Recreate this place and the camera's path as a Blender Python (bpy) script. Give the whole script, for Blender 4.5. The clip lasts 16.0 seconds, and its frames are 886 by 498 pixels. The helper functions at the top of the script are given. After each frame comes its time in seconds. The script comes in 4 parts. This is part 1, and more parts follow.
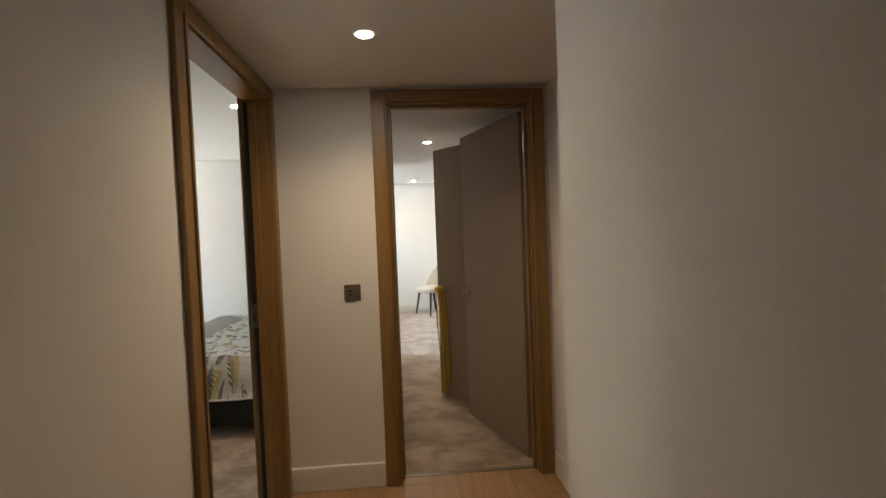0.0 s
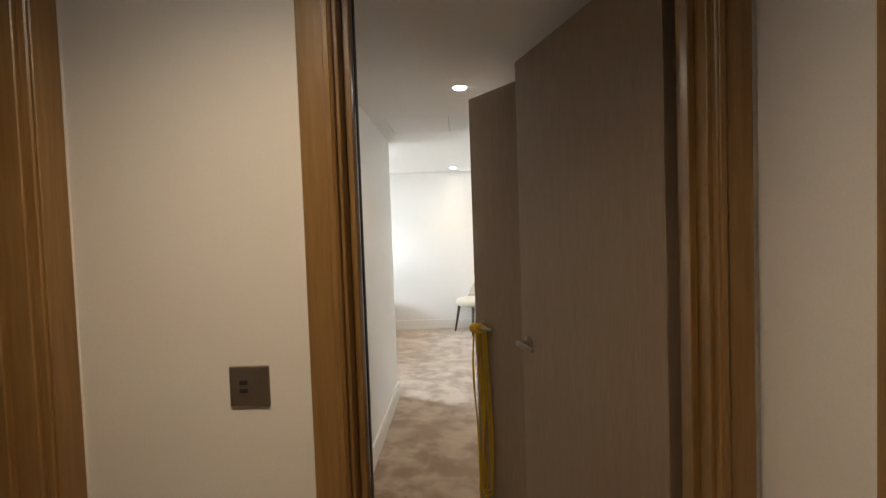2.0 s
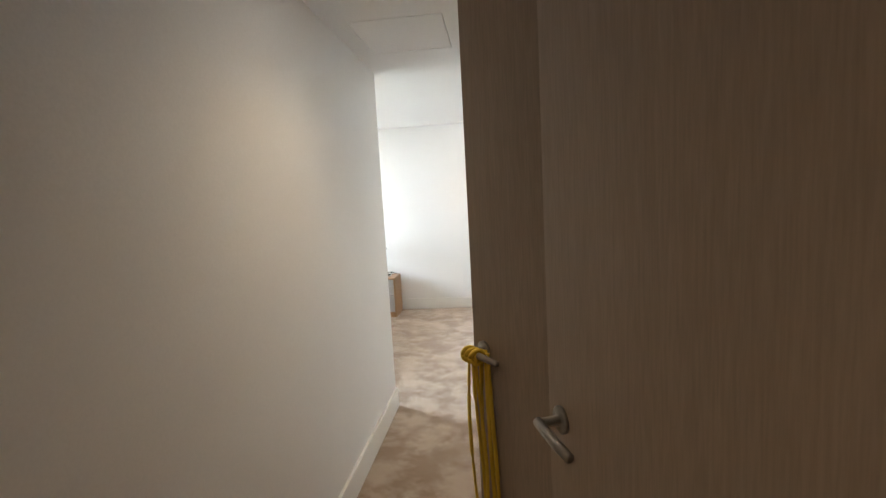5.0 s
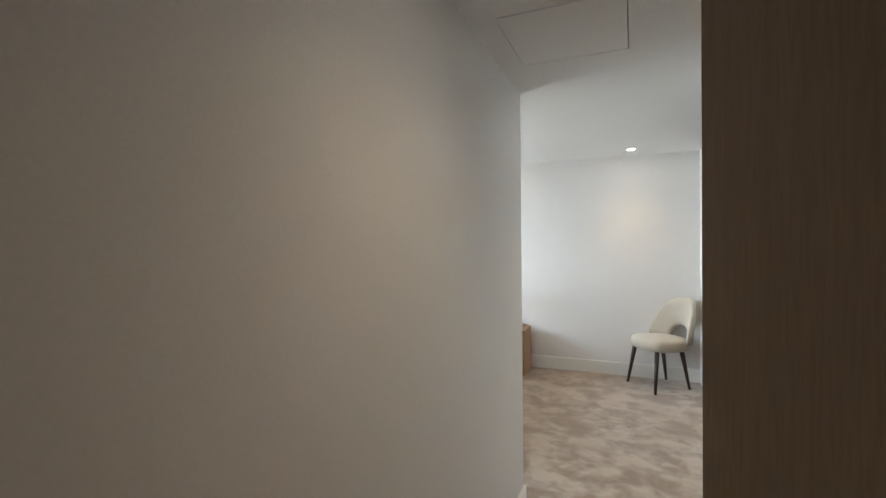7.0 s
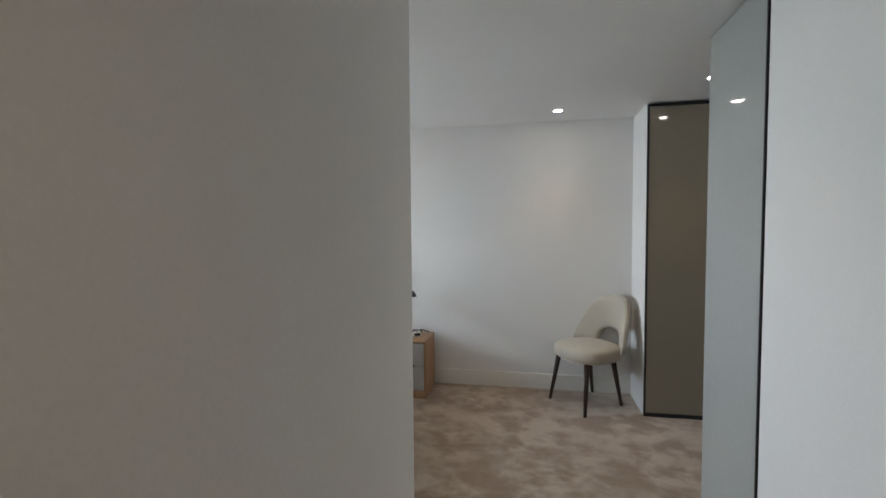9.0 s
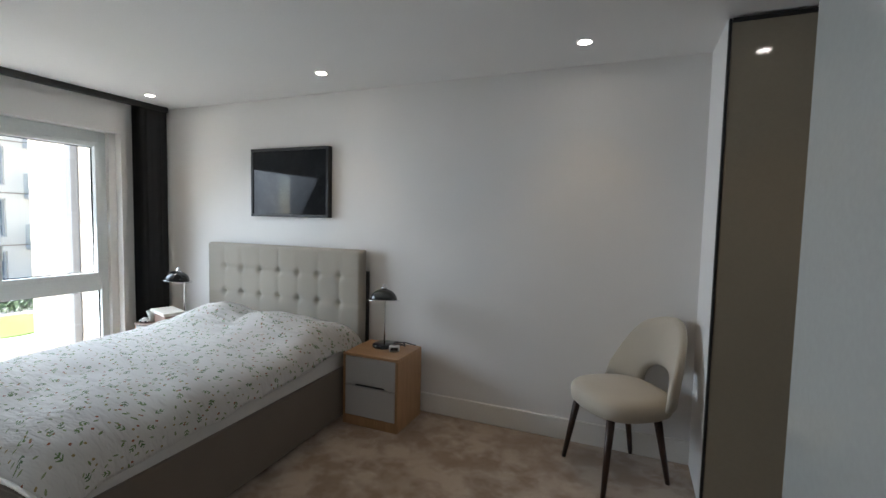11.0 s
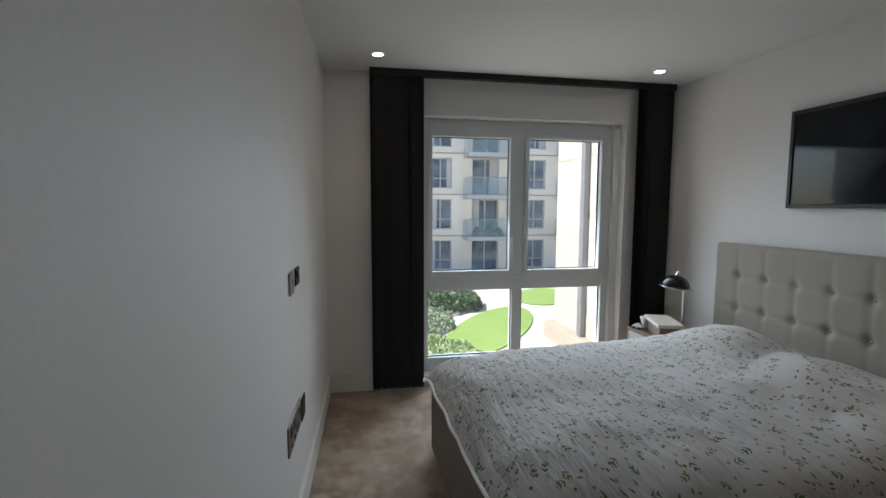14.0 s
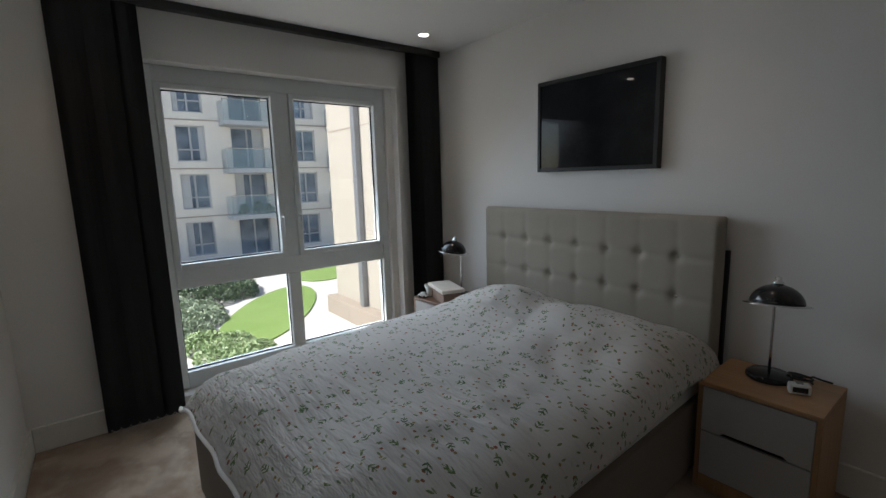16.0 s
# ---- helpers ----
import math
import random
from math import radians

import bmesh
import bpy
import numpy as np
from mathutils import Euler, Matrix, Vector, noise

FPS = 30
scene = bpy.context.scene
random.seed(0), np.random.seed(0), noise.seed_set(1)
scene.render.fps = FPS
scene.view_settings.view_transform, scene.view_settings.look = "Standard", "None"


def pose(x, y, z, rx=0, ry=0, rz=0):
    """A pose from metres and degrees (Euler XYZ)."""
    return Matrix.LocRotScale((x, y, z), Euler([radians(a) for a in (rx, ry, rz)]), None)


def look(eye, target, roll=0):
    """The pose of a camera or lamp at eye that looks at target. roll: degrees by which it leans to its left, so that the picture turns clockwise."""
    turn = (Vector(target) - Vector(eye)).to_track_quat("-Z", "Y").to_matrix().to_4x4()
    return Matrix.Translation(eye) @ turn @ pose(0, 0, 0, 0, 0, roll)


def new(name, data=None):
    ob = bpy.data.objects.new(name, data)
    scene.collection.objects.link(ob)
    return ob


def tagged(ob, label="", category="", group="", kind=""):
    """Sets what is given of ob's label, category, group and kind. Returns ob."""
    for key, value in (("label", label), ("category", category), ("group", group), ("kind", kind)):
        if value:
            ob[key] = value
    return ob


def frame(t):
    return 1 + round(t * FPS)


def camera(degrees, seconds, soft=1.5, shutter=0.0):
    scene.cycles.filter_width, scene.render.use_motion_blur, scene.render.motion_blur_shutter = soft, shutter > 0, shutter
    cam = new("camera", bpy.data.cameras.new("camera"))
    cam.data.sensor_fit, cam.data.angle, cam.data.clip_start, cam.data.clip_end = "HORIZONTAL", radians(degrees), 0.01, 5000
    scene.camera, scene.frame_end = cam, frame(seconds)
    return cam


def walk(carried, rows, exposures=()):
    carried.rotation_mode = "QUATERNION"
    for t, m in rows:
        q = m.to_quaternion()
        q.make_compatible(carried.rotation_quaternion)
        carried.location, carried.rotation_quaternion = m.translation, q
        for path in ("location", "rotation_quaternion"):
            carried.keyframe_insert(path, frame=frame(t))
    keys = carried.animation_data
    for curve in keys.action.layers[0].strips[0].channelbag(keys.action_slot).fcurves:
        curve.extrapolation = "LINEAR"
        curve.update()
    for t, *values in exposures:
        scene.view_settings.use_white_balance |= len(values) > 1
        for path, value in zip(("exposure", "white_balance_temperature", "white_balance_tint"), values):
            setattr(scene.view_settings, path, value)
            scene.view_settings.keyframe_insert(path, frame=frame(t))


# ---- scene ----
cam = camera(89.1, 16.0)
PATH = [
    (0, (0.012, 0.018, 1.372), (0.164, 2.011, 1.304), -2.2),
    (0.5, (0.008, 0.439, 1.367), (0.11, 2.435, 1.299), -0.5),
    (1, (0.001, 0.834, 1.388), (0.191, 2.824, 1.313), -2.7),
    (1.5, (0.081, 1.187, 1.399), (0.03, 3.186, 1.363), -2.5),
    (2, (0.166, 1.507, 1.394), (0.102, 3.505, 1.323), -2.0),
    (2.5, (0.235, 1.801, 1.403), (0.253, 3.801, 1.371), -0.3),
    (3, (0.334, 2.01, 1.414), (0.143, 4.001, 1.369), -1.4),
    (3.2, (0.38, 2.065, 1.415), (0.086, 4.04, 1.299), -0.4),
    (5.5, (0.314, 2.612, 1.36), (0.071, 4.585, 1.143), -3.8),
    (6, (0.298, 2.731, 1.382), (-0.416, 4.593, 1.236), -4.5),
    (6.5, (0.263, 2.797, 1.403), (-0.625, 4.585, 1.283), -4.2),
    (7, (0.144, 3.007, 1.397), (-0.63, 4.851, 1.372), -0.6),
    (7.5, (0.008, 3.239, 1.387), (-0.56, 5.156, 1.33), 0.2),
    (8, (-0.084, 3.555, 1.37), (-0.671, 5.466, 1.329), -0.4),
    (8.5, (-0.137, 3.835, 1.42), (-0.512, 5.796, 1.314), -0.5),
    (10.8, (0.432, 5.146, 1.329), (-0.141, 7.06, 1.252), 3.1),
    (11, (0.409, 5.224, 1.355), (-0.364, 7.064, 1.223), 1.3),
    (11.5, (0.394, 5.396, 1.349), (-1.002, 6.82, 1.188), -0.5),
    (12, (0.386, 5.5, 1.345), (-1.32, 6.522, 1.127), 0.4),
    (12.5, (0.272, 5.519, 1.335), (-1.534, 6.344, 1.09), -0.4),
    (13, (0.059, 5.509, 1.344), (-1.795, 6.24, 1.169), -0.4),
    (13.5, (-0.108, 5.548, 1.345), (-1.998, 6.167, 1.136), -1.0),
    (14, (-0.27, 5.628, 1.342), (-2.23, 5.981, 1.159), 0.2),
    (14.5, (-0.403, 5.674, 1.353), (-2.344, 6.113, 1.148), -1.1),
    (15, (-0.556, 5.682, 1.338), (-2.431, 6.334, 1.095), 0.0),
    (15.5, (-0.608, 5.686, 1.326), (-2.34, 6.648, 1.051), -1.2),
    (16, (-0.568, 5.747, 1.33), (-2.123, 6.965, 1.016), -1.6),
]
EXPOSURES = [(0, 3.85, 6700, 11), (0.5, 3.5, 6700, 11), (1.5, 3.75, 6700, 11), (3, 4.1, 6600, 11), (5.5, 3.75, 6500, 11), (7, 3.2, 6400, 11), (8, 2.7, 6350, 12), (8.7, 2.5, 6300, 12), (10.8, 2.0, 6300, 13), (11.5, 1.7, 6250, 13), (12, 1.4, 6300, 14), (13, 1.25, 6350, 14), (14.5, 0.7, 6400, 14), (16, 0.5, 6400, 14)]
walk(cam, [(t, look(eye, target, roll)) for t, eye, target, roll in PATH], EXPOSURES)
WIN_W, WIN_B1 = 13.5, 0.7
LAMP_ROOM, LAMP_PASS, LAMP_HALL = 2.4, 2.0, 3.3
WEND = 6.46

# ---- light ----
world = bpy.data.worlds.new("sky_world")
scene.world = world
world.use_nodes = True
wn = world.node_tree
sky = wn.nodes.new("ShaderNodeTexSky")
sky.sky_type = "NISHITA"
sky.sun_disc = False
sky.sun_elevation = radians(49.5)
sky.sun_rotation = radians(190)
bg = wn.nodes["Background"]
bg.inputs["Strength"].default_value = 0.15
wn.links.new(sky.outputs[0], bg.inputs["Color"])

sun_data = bpy.data.lights.new("sun", "SUN")
sun_data.energy = 5.0
sun_data.angle = radians(0.5)
sun_data.color = (1.0, 0.97, 0.92)
sun = new("sun", sun_data)
sun.matrix_world = look((-1.4, -8.0, 9.5), (0, 0, 0))

# sky light entering at the two windows
def window_light(name, y0, y1, watts):
    d = bpy.data.lights.new(name, "AREA")
    d.shape, d.size, d.size_y = "RECTANGLE", y1 - y0, 1.8
    d.energy, d.color, d.spread = watts, (0.74, 0.88, 1.0), radians(115)
    ob = new(name, d)
    ym = (y0 + y1) / 2
    ob.matrix_world = look((-3.74, ym, 1.05), (-2, ym, 0.05))
    return ob

window_light("window_light", 6.12, 7.6, WIN_W)
window_light("window_light", 3.6, 4.6, WIN_B1)


# ---- materials ----
def material(name):
    m = bpy.data.materials.new(name)
    m.use_nodes = True
    return m, m.node_tree, m.node_tree.nodes["Principled BSDF"]


def node(nt, kind, **vals):
    n = nt.nodes.new(kind)
    for k, v in vals.items():
        n.inputs[k.replace("_", " ")].default_value = v
    return n


def coords(nt, scale=(1, 1, 1), rot=(0, 0, 0), which="Object"):
    tc = nt.nodes.new("ShaderNodeTexCoord")
    mp = nt.nodes.new("ShaderNodeMapping")
    mp.inputs["Scale"].default_value = scale
    mp.inputs["Rotation"].default_value = rot
    nt.links.new(tc.outputs[which], mp.inputs["Vector"])
    return mp.outputs["Vector"]


def mix(nt, fac, a, b):
    m = nt.nodes.new("ShaderNodeMix")
    m.data_type = "RGBA"
    for val, sock in ((fac, m.inputs[0]), (a, m.inputs[6]), (b, m.inputs[7])):
        if hasattr(val, "links"):
            nt.links.new(val, sock)
        elif isinstance(val, tuple):
            sock.default_value = (*val[:3], 1)
        else:
            sock.default_value = val
    return m.outputs[2]


def ramp(nt, src, lo, hi):
    r = nt.nodes.new("ShaderNodeMapRange")
    r.inputs["From Min"].default_value, r.inputs["From Max"].default_value = lo, hi
    nt.links.new(src, r.inputs["Value"])
    return r.outputs["Result"]


def noisy(nt, vec, scale, detail=4, rough=0.55):
    n = node(nt, "ShaderNodeTexNoise", Scale=scale, Detail=detail, Roughness=rough)
    nt.links.new(vec, n.inputs["Vector"])
    return n.outputs["Fac"]


def bump(nt, bsdf, src, strength, dist=0.002):
    b = node(nt, "ShaderNodeBump", Strength=strength, Distance=dist)
    nt.links.new(src, b.inputs["Height"])
    nt.links.new(b.outputs["Normal"], bsdf.inputs["Normal"])


def surface(name, a, b, scale=3.0, rough=0.6, metal=0.0, stretch=(1, 1, 1), grain=60.0, bumpy=0.15, dist=0.001, lo=0.35, hi=0.65, sheen=0.0):
    """Two tones mixed by noise, with fine relief."""
    m, nt, p = material(name)
    v = coords(nt, stretch)
    big = noisy(nt, v, scale)
    fine = noisy(nt, v, grain, 3)
    c = mix(nt, ramp(nt, big, lo, hi), a, b)
    c2 = mix(nt, ramp(nt, fine, 0.2, 0.9), c, tuple(x * 0.9 for x in a))
    nt.links.new(c2, p.inputs["Base Color"])
    rr = nt.nodes.new("ShaderNodeMapRange")
    rr.inputs["To Min"].default_value, rr.inputs["To Max"].default_value = rough * 0.9, min(1, rough * 1.12)
    nt.links.new(big, rr.inputs["Value"])
    nt.links.new(rr.outputs["Result"], p.inputs["Roughness"])
    p.inputs["Metallic"].default_value = metal
    if sheen:
        p.inputs["Sheen Weight"].default_value = sheen
    if bumpy:
        bump(nt, p, fine, bumpy, dist)
    return m


def wood(name, dark, light, axis="z", rough=0.42, tight=28.0):
    m, nt, p = material(name)
    st = {"x": (0.06, 1, 1), "y": (1, 0.06, 1), "z": (1, 1, 0.06)}[axis]
    v = coords(nt, st)
    oi = nt.nodes.new("ShaderNodeObjectInfo")
    add = nt.nodes.new("ShaderNodeVectorMath")
    add.operation = "ADD"
    sc = nt.nodes.new("ShaderNodeVectorMath")
    sc.operation = "SCALE"
    sc.inputs[0].default_value = (13.1, 7.7, 3.3)
    nt.links.new(oi.outputs["Random"], sc.inputs["Scale"])
    nt.links.new(v, add.inputs[0])
    nt.links.new(sc.outputs[0], add.inputs[1])
    g = noisy(nt, add.outputs[0], tight, 6, 0.65)
    g2 = noisy(nt, add.outputs[0], tight * 5, 3, 0.6)
    c = mix(nt, ramp(nt, g, 0.3, 0.7), dark, light)
    c = mix(nt, ramp(nt, g2, 0.35, 1.0), c, tuple(x * 0.72 for x in dark))
    nt.links.new(c, p.inputs["Base Color"])
    p.inputs["Roughness"].default_value = rough
    bump(nt, p, g2, 0.12, 0.0008)
    return m


M_WALL = surface("white_wall_paint", (0.80, 0.78, 0.75), (0.76, 0.74, 0.71), 1.2, 0.62, grain=160, bumpy=0.06)
M_CEIL = surface("ceiling_paint", (0.80, 0.79, 0.77), (0.77, 0.76, 0.74), 1.0, 0.8, grain=140, bumpy=0.05)
M_SKIRT = surface("satin_white_trim", (0.80, 0.78, 0.73), (0.77, 0.75, 0.70), 4, 0.38, grain=90, bumpy=0.03)
M_OAK = wood("oak_casing", (0.225, 0.124, 0.041), (0.315, 0.184, 0.068), "z", 0.36, 22)
M_OAKH = wood("oak_casing_cross", (0.225, 0.124, 0.041), (0.315, 0.184, 0.068), "x", 0.36, 22)
M_OAKY = wood("oak_casing_side", (0.225, 0.124, 0.041), (0.315, 0.184, 0.068), "y", 0.36, 22)
M_LEAF = wood("taupe_door_veneer", (0.305, 0.232, 0.172), (0.34, 0.26, 0.195), "z", 0.5, 40)
M_FLOOR = wood("oak_floor", (0.36, 0.21, 0.10), (0.47, 0.29, 0.15), "y", 0.4, 18)
M_TABLE = wood("warm_oak_veneer", (0.36, 0.20, 0.095), (0.46, 0.27, 0.14), "z", 0.42, 26)
M_TABLEX = wood("warm_oak_top", (0.36, 0.20, 0.095), (0.46, 0.27, 0.14), "x", 0.4, 26)
M_WALNUT = wood("walnut_top", (0.14, 0.075, 0.045), (0.20, 0.11, 0.065), "x", 0.4, 26)
M_DRAWER = surface("grey_white_drawer", (0.52, 0.505, 0.49), (0.48, 0.465, 0.45), 3, 0.35, grain=80, bumpy=0.02)
M_STEEL = surface("brushed_steel", (0.30, 0.275, 0.245), (0.26, 0.24, 0.215), 8, 0.33, 1.0, (1, 1, 14), 60, 0.05)
M_BRASS = surface("bronzed_plate", (0.30, 0.26, 0.21), (0.27, 0.23, 0.19), 8, 0.38, 0.85, (1, 1, 10), 60, 0.05)
M_CHROME = surface("chrome", (0.75, 0.75, 0.76), (0.7, 0.7, 0.71), 8, 0.12, 1.0, bumpy=0)
M_BLACK = surface("black_lacquer", (0.012, 0.012, 0.013), (0.018, 0.018, 0.019), 5, 0.16, grain=90, bumpy=0.0)
M_BLACKM = surface("matt_black", (0.012, 0.012, 0.012), (0.02, 0.02, 0.02), 6, 0.55, grain=90, bumpy=0.05)
M_RUBBER = surface("black_seal", (0.01, 0.01, 0.01), (0.015, 0.014, 0.013), 6, 0.7, bumpy=0.05)
M_BLIND = surface("charcoal_blind_fabric", (0.018, 0.018, 0.020), (0.024, 0.024, 0.027), 5, 0.85, grain=350, bumpy=0.25)
M_BEAD = surface("white_bead_chain", (0.6, 0.6, 0.58), (0.5, 0.5, 0.48), 9, 0.4, bumpy=0)
M_UPVC = surface("white_window_frame", (0.74, 0.77, 0.76), (0.71, 0.74, 0.73), 3, 0.33, grain=60, bumpy=0.02)
M_HEAD = surface("oatmeal_woven_fabric", (0.325, 0.29, 0.24), (0.37, 0.335, 0.28), 3, 0.9, grain=300, bumpy=0.6, dist=0.002, sheen=0.1)
M_BASE = surface("taupe_bed_fabric", (0.155, 0.122, 0.095), (0.185, 0.148, 0.116), 3, 0.9, grain=420, bumpy=0.5, dist=0.0015, sheen=0.2)
M_SHEET = surface("white_sheet", (0.74, 0.72, 0.68), (0.68, 0.66, 0.62), 5, 0.85, grain=30, bumpy=0.2, dist=0.004)
M_CHAIR = surface("cream_chair_fabric", (0.45, 0.40, 0.32), (0.50, 0.45, 0.365), 4, 0.85, grain=380, bumpy=0.35, dist=0.001, sheen=0.2)
M_LEG = wood("dark_walnut_leg", (0.03, 0.014, 0.009), (0.055, 0.026, 0.016), "z", 0.38, 40)
M_ROPE = surface("yellow_strap", (0.62, 0.42, 0.03), (0.55, 0.35, 0.02), 20, 0.7, grain=200, bumpy=0.3)
M_WHITEP = surface("white_plastic", (0.75, 0.74, 0.70), (0.7, 0.69, 0.66), 6, 0.4, bumpy=0)
M_PAPER = surface("cream_paper_box", (0.66, 0.60, 0.52), (0.58, 0.50, 0.42), 9, 0.7, bumpy=0.05)
M_BROWN = surface("brown_card_box", (0.22, 0.13, 0.09), (0.26, 0.16, 0.11), 9, 0.6, bumpy=0.05)
M_GLOSS = surface("grey_gloss_panel", (0.40, 0.41, 0.39), (0.385, 0.395, 0.375), 2, 0.05, bumpy=0)
M_TAUPEG = surface("taupe_gloss_panel", (0.30, 0.265, 0.205), (0.285, 0.25, 0.193), 2, 0.07, bumpy=0)
M_YELLOW = surface("pale_yellow_lacquer", (0.74, 0.66, 0.30), (0.70, 0.62, 0.27), 3, 0.4, bumpy=0.02)
M_GREYC = surface("grey_throw", (0.27, 0.25, 0.23), (0.33, 0.31, 0.29), 6, 0.9, grain=260, bumpy=0.5, dist=0.002)
M_PRINT = surface("dark_print", (0.016, 0.017, 0.019), (0.035, 0.037, 0.04), 6, 0.03, bumpy=0, lo=0.45, hi=0.8)

M_PRINT.node_tree.nodes["Principled BSDF"].inputs["Specular IOR Level"].default_value = 0.3

def printed(name, ground, layers, crease=(0.55, 0.025)):
    """Printed cotton: fronds, leaves and dots, each turned its own way; sizes in metres."""
    m, nt, p = material(name)

    def calc(op, a, b=0.0, c=0.0):
        n = nt.nodes.new("ShaderNodeMath")
        n.operation = op
        for k, val in enumerate((a, b, c)):
            if hasattr(val, "links"):
                nt.links.new(val, n.inputs[k])
            else:
                n.inputs[k].default_value = val
        return n.outputs[0]

    # the cloth laid flat, in metres
    laid = coords(nt, (1.55, 2.0, 1), which="UV")
    tone = ground
    for kind, cell, size, slim, ang, keep, colour in layers:
        mp = nt.nodes.new("ShaderNodeMapping")
        mp.inputs["Scale"].default_value = (1 / cell, 1 / cell, 1 / cell)
        mp.inputs["Rotation"].default_value = (0, 0, radians(ang))
        nt.links.new(laid, mp.inputs["Vector"])
        v = mp.outputs["Vector"]
        vo = node(nt, "ShaderNodeTexVoronoi", Scale=1.0, Randomness=0.75)
        vo.voronoi_dimensions = "2D"
        nt.links.new(v, vo.inputs["Vector"])
        off = nt.nodes.new("ShaderNodeVectorMath")
        off.operation = "SUBTRACT"
        nt.links.new(v, off.inputs[0])
        nt.links.new(vo.outputs["Position"], off.inputs[1])
        sep = nt.nodes.new("ShaderNodeSeparateColor")
        nt.links.new(vo.outputs["Color"], sep.inputs[0])
        rot = nt.nodes.new("ShaderNodeVectorRotate")
        rot.rotation_type = "Z_AXIS"
        nt.links.new(off.outputs[0], rot.inputs["Vector"])
        nt.links.new(calc("MULTIPLY", sep.outputs[0], 6.283), rot.inputs["Angle"])
        xyz = nt.nodes.new("ShaderNodeSeparateXYZ")
        nt.links.new(rot.outputs[0], xyz.inputs[0])
        half = size / cell / 2
        a = calc("MULTIPLY", xyz.outputs[0], 1 / half)
        b = calc("ABSOLUTE", calc("MULTIPLY", xyz.outputs[1], 1 / half))
        body = calc("SUBTRACT", slim, calc("MULTIPLY", calc("MULTIPLY", a, a), slim))
        shape = calc("SUBTRACT", body, b)
        if kind == "frond":
            teeth = calc("SINE", calc("MULTIPLY", calc("SUBTRACT", a, calc("MULTIPLY", b, 1.1)), 24.0))
            gap = calc("MAXIMUM", calc("MULTIPLY", calc("ADD", teeth, 0.15), 0.2), calc("SUBTRACT", 0.05, b))
            shape = calc("MINIMUM", shape, gap)
        elif kind == "sprig":
            teeth = calc("SINE", calc("ADD", calc("MULTIPLY", calc("SUBTRACT", a, calc("MULTIPLY", b, 0.9)), 7.0), 1.2))
            shape = calc("MINIMUM", shape, calc("MAXIMUM", calc("MULTIPLY", teeth, 0.3), calc("SUBTRACT", 0.07, b)))
        inside = ramp(nt, shape, -0.02, 0.06)
        on = calc("MULTIPLY", inside, calc("LESS_THAN", sep.outputs[1], keep))
        tone = mix(nt, on, tone, colour)
    nt.links.new(tone, p.inputs["Base Color"])
    p.inputs["Roughness"].default_value = 0.85
    p.inputs["Sheen Weight"].default_value = 0.15
    w = noisy(nt, coords(nt, (0.6, 2.4, 1)), 11.0, 5)
    bump(nt, p, w, *crease)
    return m


DUVET = printed("sprigged_cotton", (0.84, 0.81, 0.77), [
    ("dot", 0.052, 0.012, 0.8, 11, 0.40, (0.46, 0.34, 0.14)),
    ("dot", 0.060, 0.012, 0.9, 48, 0.42, (0.42, 0.15, 0.08)),
    ("leaf", 0.050, 0.019, 0.42, 23, 0.42, (0.36, 0.42, 0.22)),
    ("leaf", 0.058, 0.022, 0.38, -31, 0.44, (0.24, 0.32, 0.13)),
    ("sprig", 0.085, 0.036, 0.70, 67, 0.45, (0.19, 0.30, 0.11)),
    ("sprig", 0.110, 0.040, 0.65, -12, 0.38, (0.13, 0.22, 0.09))], (0.75, 0.03))
FLORAL = printed("leaf_print_cotton", (0.76, 0.75, 0.72), [
    ("leaf", 0.17, 0.10, 0.30, 12, 0.40, (0.34, 0.32, 0.31)),
    ("dot", 0.20, 0.055, 0.95, 35, 0.50, (0.68, 0.50, 0.03)),
    ("frond", 0.18, 0.14, 0.50, 61, 0.55, (0.62, 0.47, 0.05)),
    ("frond", 0.17, 0.15, 0.40, -22, 0.50, (0.26, 0.24, 0.12)),
    ("frond", 0.15, 0.12, 0.42, 80, 0.60, (0.06, 0.09, 0.16)),
    ("frond", 0.13, 0.10, 0.45, -50, 0.45, (0.05, 0.05, 0.08)),
    ("leaf", 0.14, 0.07, 0.28, -75, 0.40, (0.13, 0.18, 0.26))])


